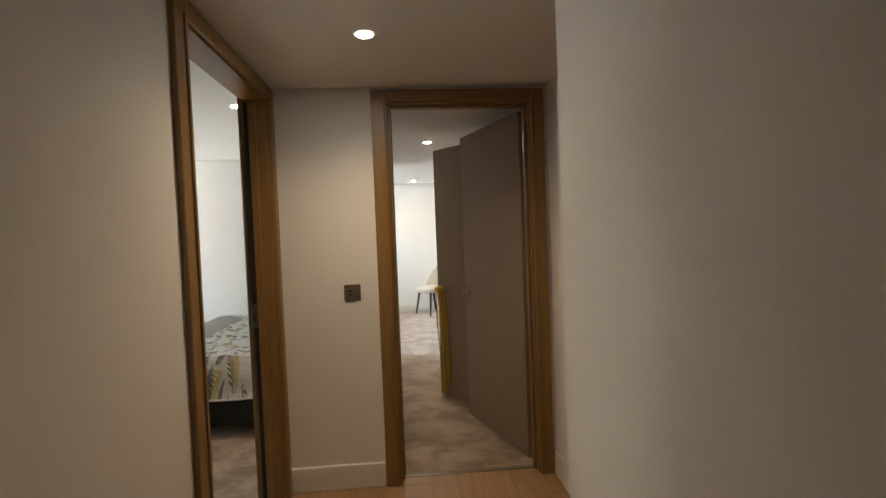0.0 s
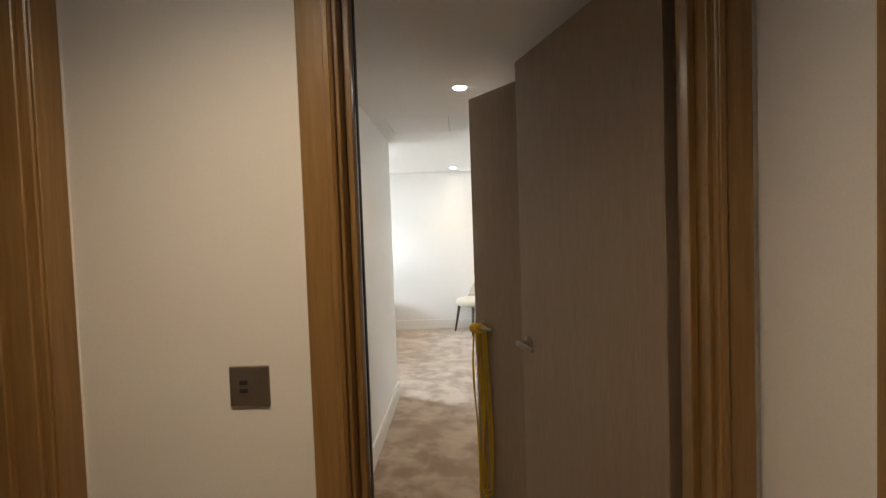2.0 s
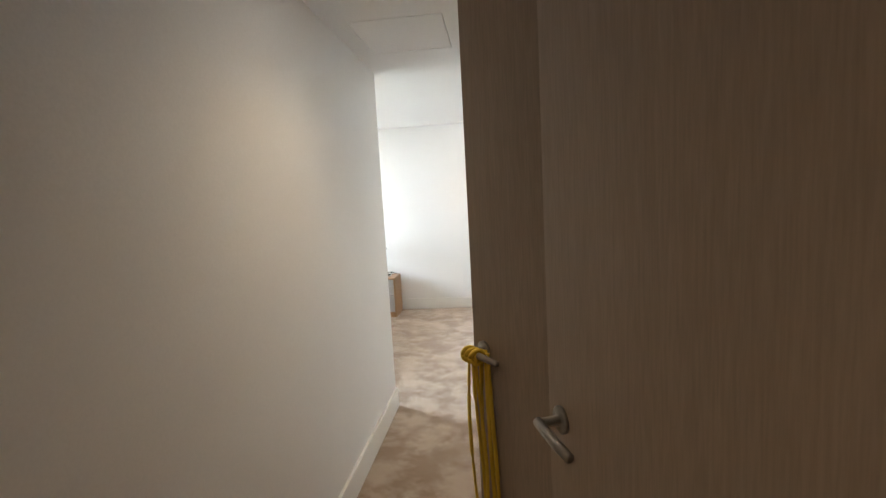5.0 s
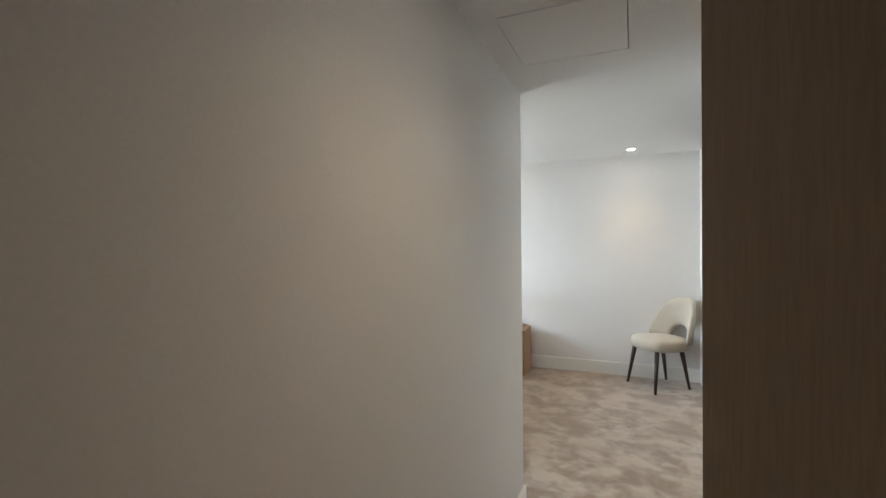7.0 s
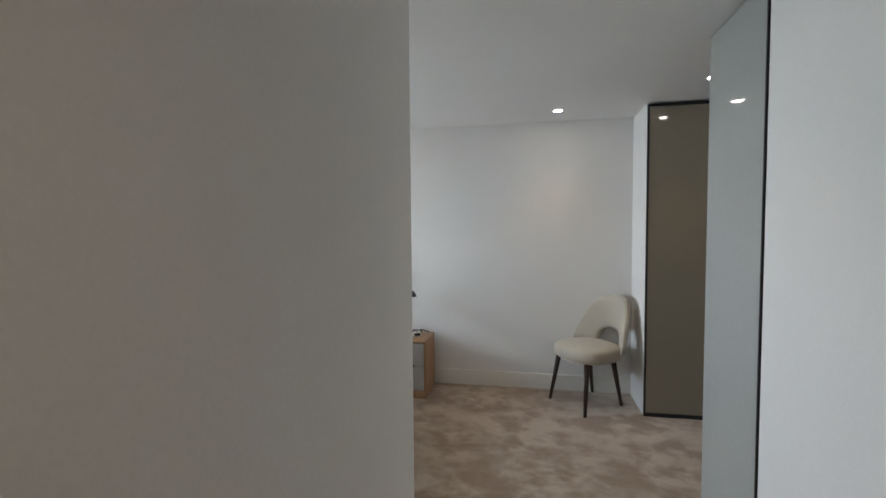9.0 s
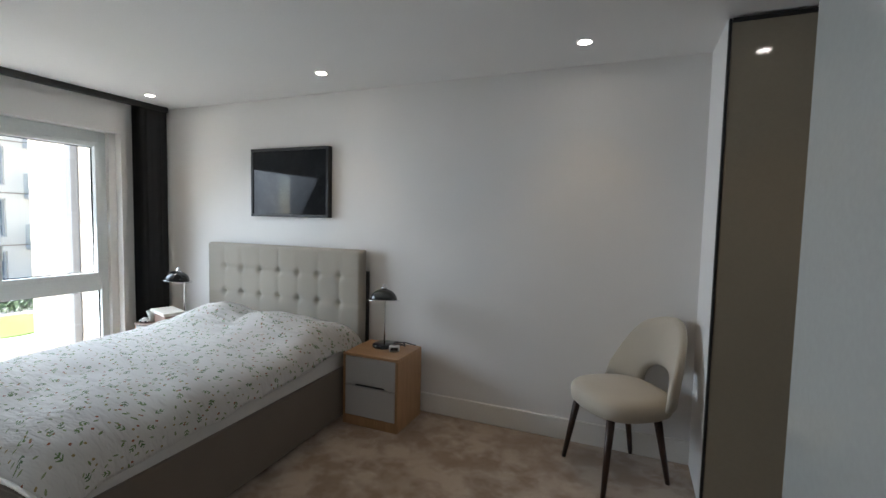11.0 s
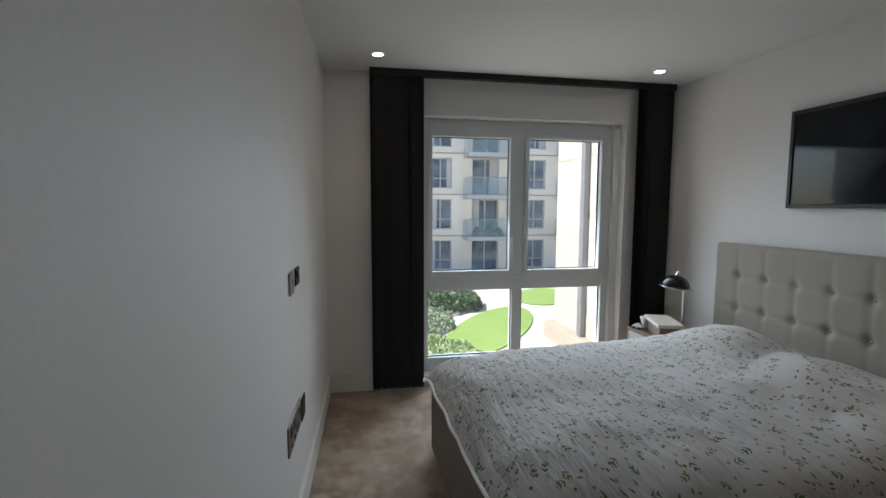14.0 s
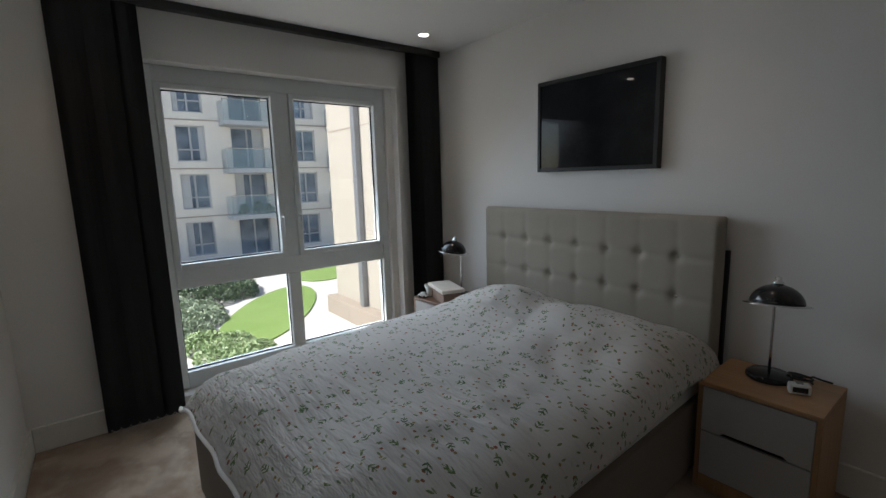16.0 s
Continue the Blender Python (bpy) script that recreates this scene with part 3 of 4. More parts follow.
# ---- window ----
def window(name, y0, y1):
    t = thing(name, "white-framed four-light window with small handles", "window", (-3.68, (y0 + y1) / 2, 0))
    t["kind"] = "structure"
    w = (y1 - y0) / 2
    z0, z1, zt0, zt1 = 0.075, 2.0, 0.705, 0.842
    hd, sl = 0.094, 0.105
    part("side_frame", box(-0.035, 0.045, -w, -w + 0.055, z0, z1, 0.004), M_UPVC, t)
    part("side_frame", box(-0.035, 0.045, w - 0.055, w, z0, z1, 0.004), M_UPVC, t)
    part("head_frame", box(-0.035, 0.045, -w + 0.055, w - 0.055, z1 - hd, z1, 0.004), M_UPVC, t)
    part("sill_frame", box(-0.035, 0.050, -w + 0.055, w - 0.055, z0, z0 + sl, 0.004), M_UPVC, t)
    part("transom", box(-0.035, 0.043, -w + 0.055, w - 0.055, zt0, zt1 - 0.02, 0.004), M_UPVC, t)
    part("mullion", box(-0.035, 0.041, -0.042, 0.042, z0 + sl, zt0, 0.004), M_UPVC, t)
    part("mullion", box(-0.035, 0.041, -0.042, 0.042, zt1 - 0.02, z1 - hd, 0.004), M_UPVC, t)
    for s in (-1, 1):
        a, b = sorted((s * 0.042, s * (w - 0.055)))
        bm = bmesh.new()
        e = 0.034
        bm_box(bm, -0.02, 0.058, a, a + e, zt1 - 0.02, z1 - hd, 0.003)
        bm_box(bm, -0.02, 0.058, b - e, b, zt1 - 0.02, z1 - hd, 0.003)
        bm_box(bm, -0.02, 0.057, a + e, b - e, zt1 - 0.02, zt1 - 0.02 + e, 0.003)
        bm_box(bm, -0.02, 0.057, a + e, b - e, z1 - hd - e, z1 - hd, 0.003)
        sash = part("sash", bm, M_UPVC, t)
        g = part("pane", box(0.0, 0.006, a + e, b - e, zt1 - 0.02 + e, z1 - hd - e), M_GLASS, sash)
        g.visible_shadow = False
        bm = bmesh.new()
        for q in ((a + e, a + e + 0.007, zt1 + 0.014, z1 - hd - e), (b - e - 0.007, b - e, zt1 + 0.014, z1 - hd - e), (a + e, b - e, zt1 + 0.014, zt1 + 0.021), (a + e, b - e, z1 - hd - e - 0.007, z1 - hd - e)):
            bm_box(bm, 0.006, 0.012, *q)
        part("gasket", bm, M_RUBBER, sash, "black glazing gasket")
        hy = s * 0.058
        hb = box(0.058, 0.066, hy - 0.012, hy + 0.012, 1.07, 1.13, 0.003)
        tube([(0.066, hy, 1.10), (0.092, hy, 1.10), (0.096, hy, 1.09), (0.096, hy, 1.00)], 0.007, 8, bm=hb)
        part("handle", hb, M_UPVC, sash, "small white window handle")
        g = part("pane", box(0.0, 0.006, a, b, z0 + sl, zt0), M_GLASS, t)
        g.visible_shadow = False
        bm = bmesh.new()
        for q in ((a, a + 0.007, z0 + sl, zt0), (b - 0.007, b, z0 + sl, zt0), (a, b, z0 + sl, z0 + sl + 0.008), (a, b, zt0 - 0.007, zt0)):
            bm_box(bm, 0.006, 0.012, *q)
        part("gasket", bm, M_RUBBER, t, "black glazing gasket")
    return t


window("window_1", 6.06, 7.604)
window("window_2", 3.5, 5.064)


# ---- vertical blinds ----
def blind(y0, y1, stacks, label):
    t = thing("vertical_blind", label, "blind", (-3.43, y0, 0))
    part("headrail", box(-0.025, 0.022, 0, y1 - y0, RC - 0.044, RC, 0.003), M_BLACKM, t, "black aluminium headrail")
    vane = bpy.data.meshes.new("vane")
    bm = sheet(4, 1, lambda u, v: (0.006 * math.sin(math.pi * u), -0.0445 + 0.089 * u, 0.065 + v * (RC - 0.044 - 0.065)))
    bmesh.ops.solidify(bm, geom=bm.faces, thickness=0.0012)
    bmesh.ops.recalc_face_normals(bm, faces=bm.faces)
    bm.to_mesh(vane)
    bm.free()
    vane.materials.append(M_BLIND)
    wt = bpy.data.meshes.new("weight")
    bm = box(-0.003, 0.003, -0.043, 0.043, 0.035, 0.072, 0.001)
    bm.to_mesh(wt)
    bm.free()
    wt.materials.append(M_BLIND)
    for a, b, n in stacks:
        for i in range(n):
            y = a + 0.045 + (b - a - 0.09) * i / (n - 1) - y0
            turn = 4 + 2.5 * math.sin(i * 2.3)
            for nm, me in (("vane", vane), ("weight", wt)):
                ob = new(nm, me)
                ob.parent = t
                ob.matrix_local = pose(0.006 * math.sin(i * 1.7), y, 0, 0, 0, turn)
        bm = bmesh.new()
        pts = []
        k = 40
        for i in range(k + 1):
            f = i / k
            pts.append((0.030, a + 0.02 + (b - a - 0.04) * f - y0, 0.056 - 0.014 * abs(math.sin(f * math.pi * (n - 1)))))
        for p in pts:
            bmesh.ops.create_icosphere(bm, subdivisions=1, radius=0.0038, matrix=Matrix.Translation(p))
        part("bead_chain", bm, M_BEAD, t, "white bead chain linking the vanes")
    return t


blind(5.69, 7.995, ((5.69, 6.06, 9), (7.685, 7.995, 8)), "charcoal vertical blind drawn back to both ends")
t = thing("blind_rail", "black blind headrail over the second window", "blind", (-3.43, 2.9, 0))
part("headrail", box(-0.025, 0.022, 0, 2.3, RC - 0.044, RC, 0.003), M_BLACKM, t)
part("end_cap", box(-0.027, 0.024, 2.3, 2.306, RC - 0.046, RC - 0.001, 0.001), M_BLACKM, t)


# ---- ceiling lights ----
def downlight(x, y, z, watts, colour=(1.0, 0.77, 0.50), spot=100):
    t = thing("downlight", "small round recessed ceiling light, switched on", "ceiling light", (x, y, z), group="recessed ceiling lights")
    part("bezel", lathe([(0.043, 0.0), (0.043, -0.003), (0.036, -0.005), (0.032, -0.003), (0.032, 0.0)], 28), M_WHITEP, t, smooth=True)
    part("lens", lathe([(0.030, -0.0005), (0.030, -0.0035), (0.02, -0.005)], 24), M_GLOW, t, "glowing lens")
    d = bpy.data.lights.new("downlight_lamp", "SPOT")
    d.energy, d.color, d.spot_size, d.spot_blend, d.shadow_soft_size = watts, colour, radians(spot), 1.0, 0.05
    ob = new("downlight_lamp", d)
    ob.matrix_world = pose(x, y, z - 0.012)
    return t


for x, y in ((0.14, 7.68), (-1.488, 7.646), (-3.15, 5.738), (-3.145, 7.651), (0.177, 5.682), (1.0, 7.09)):
    downlight(x, y, RC, LAMP_ROOM)
downlight(0.208, 3.945, HC, LAMP_PASS, spot=138)
downlight(-0.128, 1.83, HC, LAMP_HALL, spot=148)
downlight(-2.99, 4.76, RC, LAMP_ROOM * 0.2)
downlight(-1.10, 3.16, RC, LAMP_ROOM)


# ---- wall plates ----
def plate(name, label, category, at, turn, w, h, mat, marks):
    """A thin plate on a wall; local x across, z up, front towards -y."""
    t = thing(name, label, category, at, turn)
    part("faceplate", box(-w / 2, w / 2, -0.007, 0.0, -h / 2, h / 2, 0.0015), mat, t)
    for nm, x, z, a, b, m2 in marks:
        part(nm, box(x - a / 2, x + a / 2, -0.010, -0.0065, z - b / 2, z + b / 2, 0.001), m2, t)
    return t


plate("light_switch", "bronzed square two-gang light switch plate", "light switch", (-0.300, END, 1.073), 0, 0.088, 0.088, M_BRASS,
      [("rocker", -0.012, 0.009, 0.018, 0.010, M_BLACKM), ("rocker", -0.012, -0.009, 0.018, 0.010, M_BLACKM)])
TURN_S = 180 - math.degrees(math.atan2(SWEST - SOUTH, CX - WX))
plate("light_switch", "brushed steel switch plate on the white bedroom wall", "light switch", (-2.085, south(-2.085), 1.045), TURN_S, 0.088, 0.088, M_STEEL,
      [("rocker", 0, 0.009, 0.012, 0.020, M_STEEL)])
plate("thermostat", "small black wall control beside the switch", "thermostat", (-2.225, south(-2.225), 1.055), TURN_S, 0.09, 0.075, M_BLACK,
      [("display", 0, 0.008, 0.04, 0.03, M_BLACKM)])
plate("wall_socket", "brushed steel media plate with black outlets low on the wall", "socket", (-2.075, south(-2.075), 0.472), TURN_S, 0.29, 0.115, M_STEEL,
      [("outlet", -0.095, 0.020, 0.036, 0.034, M_BLACKM), ("outlet", -0.030, 0.020, 0.036, 0.034, M_BLACKM), ("outlet", 0.040, -0.020, 0.05, 0.030, M_BLACKM), ("outlet", 0.105, 0.015, 0.024, 0.024, M_BLACKM),
       ("rocker", -0.095, -0.030, 0.012, 0.018, M_BLACKM), ("rocker", -0.030, -0.030, 0.012, 0.018, M_BLACKM)])
plate("aerial_socket", "black double data socket low on the wall", "socket", (-2.295, south(-2.295), 0.452), TURN_S, 0.09, 0.095, M_BLACK,
      [("outlet", -0.02, 0, 0.016, 0.016, M_STEEL), ("outlet", 0.02, 0, 0.016, 0.016, M_STEEL)])


# ---- wardrobe ----
t = thing("wardrobe", "built-in wardrobe with grey and taupe high-gloss panels", "wardrobe", (RX, 6.5, 0))
part("front_panel", box(-0.004, 0.018, -0.555, WEND - 6.5, 0.0, RC - 0.004, 0.002), M_GLOSS, t, "light grey high-gloss panel")
part("edge_trim", box(-0.006, 0.018, -0.564, -0.556, 0.0, RC - 0.004, 0.001), M_BLACKM, t, "dark vertical edge trim")
part("side_panel", box(0.012, 1.2, 1.094, 1.114, 0.03, RC - 0.03, 0.002), M_TAUPEG, t, "taupe high-gloss door panel")
part("edge_trim", box(0.000, 0.010, 1.092, 1.116, 0.0, RC - 0.012, 0.001), M_BLACKM, t, "dark vertical edge trim")
part("top_trim", box(0.012, 1.2, 1.088, 1.114, RC - 0.028, RC - 0.012, 0.001), M_BLACKM, t, "dark top trim")
part("plinth", box(0.012, 1.2, 1.096, 1.114, 0.0, 0.028, 0.001), M_BLACKM, t, "dark plinth strip")


# ---- bed ----
def headboard(x0, x1, z1, y_front, y_back):
    cols, rows, sq = 8, 4, 0.200
    w = x1 - x0
    top = z1
    bottom = 0.25
    def face(u, v):
        x = x0 + u * w
        z = bottom + v * (top - bottom)
        cu = u * cols
        cz = (top - z) / sq - 0.0
        edge = min(u, 1 - u) * w
        tz = top - z
        # soft dimples at every seam crossing, creases along the seams
        du = abs(cu - round(cu)) * (w / cols)
        dz = abs(cz - round(cz)) * sq
        seam_u = math.exp(-(du / 0.013) ** 2) if 0.5 < cu < cols - 0.5 else 0
        seam_z = math.exp(-(dz / 0.013) ** 2) if cz > 0.5 else 0
        knot = math.exp(-((du * du + dz * dz) / 0.026 ** 2)) if (0.5 < cu < cols - 0.5 and cz > 0.5) else 0
        d = 0.004 * max(seam_u, seam_z) + 0.020 * knot
        for e in (edge, tz):
            if e < 0.025:
                d += 0.025 * (1 - math.sqrt(max(0, 1 - (1 - e / 0.025) ** 2)))
        return (x, y_front + d, z)
    bm = sheet(112, 64, face)
    bm2 = bmesh.new()
    bm_box(bm2, x0 + 0.002, x1 - 0.002, y_front + 0.024, y_back, 0.0, top - 0.001, 0.012, 3)
    return bm, bm2


bed = thing("bed", "upholstered double bed with oatmeal buttoned headboard", "bed", (-1.97, 7.0, 0))
HX0, HX1, HT = -2.885, -1.363, 1.122
f, b = headboard(HX0 + 1.97, HX1 + 1.97, HT, 7.955 - 7.0 - 0.015, 8.02 - 7.0)
hb = part("headboard", b, M_HEAD, bed, "buttoned oatmeal fabric headboard")
part("padding", f, M_HEAD, hb, smooth=True)
part("back_panel", box(HX0 + 1.97 + 0.02, HX1 + 1.97 + 0.009, 1.021, 1.044, 0.0, HT - 0.16, 0.002), M_BLACKM, hb, "dark rear panel of the headboard")
for i in range(1, 8):
    for j in range(1, 4):
        bm = bmesh.new()
        bmesh.ops.create_icosphere(bm, subdivisions=2, radius=0.008, matrix=Matrix.LocRotScale((HX0 + 1.97 + (HX1 - HX0) * i / 8, 0.961, HT - 0.200 * j), None, (1, 0.5, 1)))
        part("button", bm, M_HEAD, hb, smooth=True)


def skew(bm):
    """The divan stands a little askew to the wall."""
    bmesh.ops.rotate(bm, verts=bm.verts, cent=(0.03, -0.98, 0), matrix=Euler((0, 0, radians(2.2))).to_matrix())
    return bm


BX0, BX1, BY0, BY1 = -0.655, 0.700, -0.985, 0.92
bm = bmesh.new()
bm_box(bm, BX0, BX1, BY0, BY0 + 0.055, 0.02, 0.372, 0.014, 3)
part("footboard", skew(bm), M_BASE, bed)
for x in (BX0, BX1 - 0.05):
    bm = bmesh.new()
    bm_box(bm, x, x + 0.05, BY0 + 0.055, BY1, 0.02, 0.352, 0.012, 3)
    part("side_rail", skew(bm), M_BASE, bed)
bm = bmesh.new()
bm_box(bm, BX0 + 0.05, BX1 - 0.05, BY0 + 0.055, BY1, 0.05, 0.26)
part("slat_base", skew(bm), M_BLACKM, bed)
for x in (BX0 + 0.08, BX1 - 0.08):
    for y in (BY0 + 0.08, BY1 - 0.1):
        bm = lathe([(0.02, 0.0), (0.024, 0.05)], 12, x, y)
        part("foot", skew(bm), M_BLACKM, bed)

mat_t = thing("mattress", "white mattress under a duvet", "mattress", (-1.97, 7.0, 0))
bm = bmesh.new()
bm_box(bm, BX0 + 0.03, BX1 - 0.02, BY0 + 0.045, BY1, 0.26, 0.47, 0.035, 3)
part("cover", skew(bm), M_SHEET, mat_t, smooth=True)
bm = bmesh.new()
for z in (0.275, 0.455):
    pts = [(BX0 + 0.036, BY0 + 0.05, z), (BX1 - 0.026, BY0 + 0.05, z), (BX1 - 0.026, BY1, z)]
    tube([p for p in pts], 0.005, 6, bm=bm)
part("piping", skew(bm), M_SHEET, mat_t)


def duvet_fn(u, v):
    # u across the bed, v from foot to head
    hw = 0.735 + 0.02 * math.sin(v * 9)
    over = 0.11
    x = (u - 0.5) * 2
    lx = abs(x)
    flat = 0.86
    y0, y1 = -1.035, 0.90
    yy = y0 + v * (y1 - y0)
    top = 0.565 + 0.03 * math.sin(math.pi * min(1, v * 1.1))
    # pillows under the cover
    pill = math.exp(-((v - 0.82) / 0.13) ** 2)
    lobes = max(math.exp(-((x + 0.34) / 0.40) ** 2), 0.82 * math.exp(-((x - 0.38) / 0.55) ** 2))
    top += 0.115 * pill * lobes + 0.03 * pill
    n = noise.noise((x * 2.2, yy * 2.2, 0.3)) * 0.020 + noise.noise((x * 6 + yy * 2, yy * 5 - x * 3, 2.3)) * 0.010
    cre = noise.noise((x * 1.6 + 4.0, yy * 10.0 + x * 3.5, 5.0)) * 0.011 + abs(noise.noise((x * 3.0 + yy, yy * 19.0 - x * 4.0, 8.0))) * 0.008
    z = top + n + cre
    px = x / flat * 0.66 if lx < flat else math.copysign(0.66 + (lx - flat) / (1 - flat) * 0.055, x)
    if lx > 0.62:
        q = (lx - 0.62) / 0.38
        z -= (0.150 + 0.02 * noise.noise((yy * 4, x * 2, 9.0))) * (q ** 2.0)
        px += math.copysign(0.03 * math.sin(q * math.pi), x)
    if v < 0.10:
        q = 1 - v / 0.10
        z -= 0.13 * q ** 2.2
        yy += 0.02 * q + 0.012 * noise.noise((x * 5, 1.0, 3.0)) * q
    if v > 0.95:
        z -= 0.09 * ((v - 0.95) / 0.05) ** 2
    z = max(z, 0.405 + 0.01 * noise.noise((x * 4, yy * 4, 6.0)))
    return (px + 0.03, yy, z)


duv = thing("duvet", "white cotton duvet sprinkled with small green sprigs", "duvet", (-1.97, 7.0, 0))
bm = sheet(110, 170, duvet_fn)
bmesh.ops.solidify(bm, geom=bm.faces, thickness=0.022)
part("cover", skew(bm), DUVET, duv, smooth=True)
bm = tube([duvet_fn(i / 40, 0.0) for i in range(41)], 0.008, 6)
part("hem", skew(bm), DUVET, duv, smooth=True)


# ---- bedside tables ----
def bedside(x, y, top, label):
    w, d, h = 0.406, 0.34, 0.476
    t = thing("bedside_table", label, "bedside table", (x, y, 0), group="bedside tables")
    part("side_panel", box(-w / 2, -w / 2 + 0.018, 0, d, 0, h - 0.018, 0.0015), M_TABLE, t)
    part("side_panel", box(w / 2 - 0.018, w / 2, 0, d, 0, h - 0.018, 0.0015), M_TABLE, t)
    part("top", box(-w / 2, w / 2, -0.004, d, h - 0.018, h, 0.002), top, t)
    part("back", box(-w / 2 + 0.018, w / 2 - 0.018, d - 0.012, d, 0, h - 0.018), M_TABLE, t)
    part("plinth", box(-w / 2 + 0.018, w / 2 - 0.018, 0.002, 0.016, 0, 0.062, 0.001), M_TABLE, t)
    zmid = 0.262
    for z0, z1, up in ((0.066, zmid - 0.003, False), (zmid + 0.003, h - 0.024, True)):
        bm = bmesh.new()
        a, b = -w / 2 + 0.020, w / 2 - 0.020
        # front with a shallow finger notch in the meeting edge
        m = 0.013
        if up:
            prof = [(a, z0), (-0.115, z0), (-0.10, z0 + m), (0.10, z0 + m), (0.115, z0), (b, z0), (b, z1), (a, z1)]
        else:
            prof = [(a, z0), (b, z0), (b, z1), (0.10, z1), (-0.10, z1), (a, z1)]
        fr = [bm.verts.new((p, 0.0, q)) for p, q in prof]
        bk = [bm.verts.new((p, 0.016, q)) for p, q in prof]
        bm.faces.new(fr)
        bm.faces.new(bk[::-1])
        for i in range(len(prof)):
            j = (i + 1) % len(prof)
            bm.faces.new((fr[i], bk[i], bk[j], fr[j]))
        dr = part("drawer", bm, M_DRAWER, t, "pale grey drawer front")
        part("box", box(a + 0.01, b - 0.01, 0.018, d - 0.03, z0 + 0.02, z1 - 0.02), M_BLACKM, dr)
    return t


bedside(-1.099, 7.648, M_TABLEX, "oak bedside table with two pale grey drawers")
bedside(-3.03, 7.55, M_WALNUT, "bedside table with walnut top and pale drawers")


def table_lamp(x, y, z, turn, label):
    t = thing("table_lamp", label, "table lamp", (x, y, z), turn, group="pair of table lamps")
    part("base", lathe([(0.080, 0.0), (0.082, 0.006), (0.080, 0.016), (0.072, 0.022), (0.012, 0.025)], 36), M_BLACK, t, smooth=True)
    stem = [(0, 0, 0.024), (0, 0, 0.12), (0, 0, 0.24), (0, 0, 0.345), (0, -0.008, 0.38), (0, -0.03, 0.407), (0, -0.055, 0.417)]
    part("stem", tube(stem, 0.0055, 10), M_CHROME, t, "slim chrome stem", True)
    prof = []
    for i in range(11):
        a = radians(90 - i * 8.4)
        prof.append((max(0.002, 0.092 * math.cos(a)), 0.092 * math.sin(a) * 0.86))
    outer = prof
    inner = [(max(0.001, r - 0.003), q - 0.003) for r, q in reversed(prof)]
    tilt = Matrix.Translation((0, -0.055, 0.327)) @ Euler((radians(-9), 0, 0)).to_matrix().to_4x4()
    bm = lathe(outer + inner, 36)
    bmesh.ops.transform(bm, matrix=tilt, verts=bm.verts)
    sh = part("shade", bm, M_BLACK, t, "glossy black dome shade", True)
    bm = lathe([(0.092, 0.006), (0.112, 0.001), (0.113, -0.001), (0.092, 0.002)], 36)
    bmesh.ops.transform(bm, matrix=tilt, verts=bm.verts)
    part("rim", bm, M_CHROME, sh, "chrome rim", True)
    bm = lathe([(0.020, 0.076), (0.018, 0.088), (0.010, 0.094), (0.012, 0.104), (0.004, 0.110)], 20)
    bmesh.ops.transform(bm, matrix=tilt, verts=bm.verts)
    part("finial", bm, M_CHROME, sh, "chrome finial", True)
    bm = lathe([(0.014, 0.030), (0.022, 0.012), (0.018, -0.005)], 16)
    bmesh.ops.transform(bm, matrix=tilt, verts=bm.verts)
    part("bulb", bm, M_WHITEP, sh, "unlit bulb", True)
    return t


table_lamp(-1.125, 7.875, 0.4762, 20, "black dome table lamp with chrome stem, unlit")
table_lamp(-2.985, 7.80, 0.4762, -55, "black dome table lamp with bent chrome stem, unlit")

# small things on the tables
t = thing("alarm_clock", "small white bedside clock beside the lamp", "clock", (-1.005, 7.80, 0.4762), 25)
part("case", box(-0.035, 0.035, -0.02, 0.02, 0.0, 0.040, 0.008, 2), M_WHITEP, t, smooth=False)
part("display", box(-0.024, 0.024, -0.0215, -0.0195, 0.010, 0.031, 0.001), M_BLACKM, t)
part("button", box(-0.012, 0.012, -0.008, 0.008, 0.039, 0.044, 0.002), M_STEEL, t)
t = thing("cable", "black cable coiled behind the lamp", "cable", (-1.03, 7.92, 0.4762))
part("lead", tube([(0.0 + 0.04 * math.cos(a * 0.5), 0.02 * math.sin(a * 0.5), 0.004 + 0.0012 * a) for a in range(26)] + [(0.06, 0.062, 0.006), (0.09, 0.064, 0.004)], 0.004, 8), M_BLACKM, t, smooth=True)
t = thing("tissue_box", "cream cardboard tissue box beside the lamp", "tissue box", (-2.99, 7.66, 0.4762), -18)
part("carton", box(-0.125, 0.125, -0.065, 0.065, 0.0, 0.078, 0.003), M_BROWN, t)
part("lid", box(-0.150, 0.150, -0.082, 0.082, 0.079, 0.104, 0.004), M_PAPER, t)
t = thing("cup", "white china toothed cup on the walnut top", "cup", (-3.15, 7.64, 0.4762))
part("bowl", lathe([(0.018, 0.0), (0.026, 0.008), (0.030, 0.045), (0.042, 0.085), (0.039, 0.085), (0.026, 0.045), (0.004, 0.012)], 24), M_WHITEP, t, smooth=True)
part("cup_handle", tube([(0.030, 0, 0.022), (0.050, 0, 0.026), (0.056, 0, 0.048), (0.046, 0, 0.066), (0.034, 0, 0.066)], 0.005, 8), M_WHITEP, t, smooth=True)
t = thing("toy_car", "small white model car on the walnut top", "ornament", (-3.16, 7.58, 0.4762), 25)
part("body", box(-0.035, 0.035, -0.016, 0.016, 0.008, 0.024, 0.004), M_WHITEP, t)
part("cabin", box(-0.014, 0.020, -0.013, 0.013, 0.024, 0.038, 0.004), M_WHITEP, t)
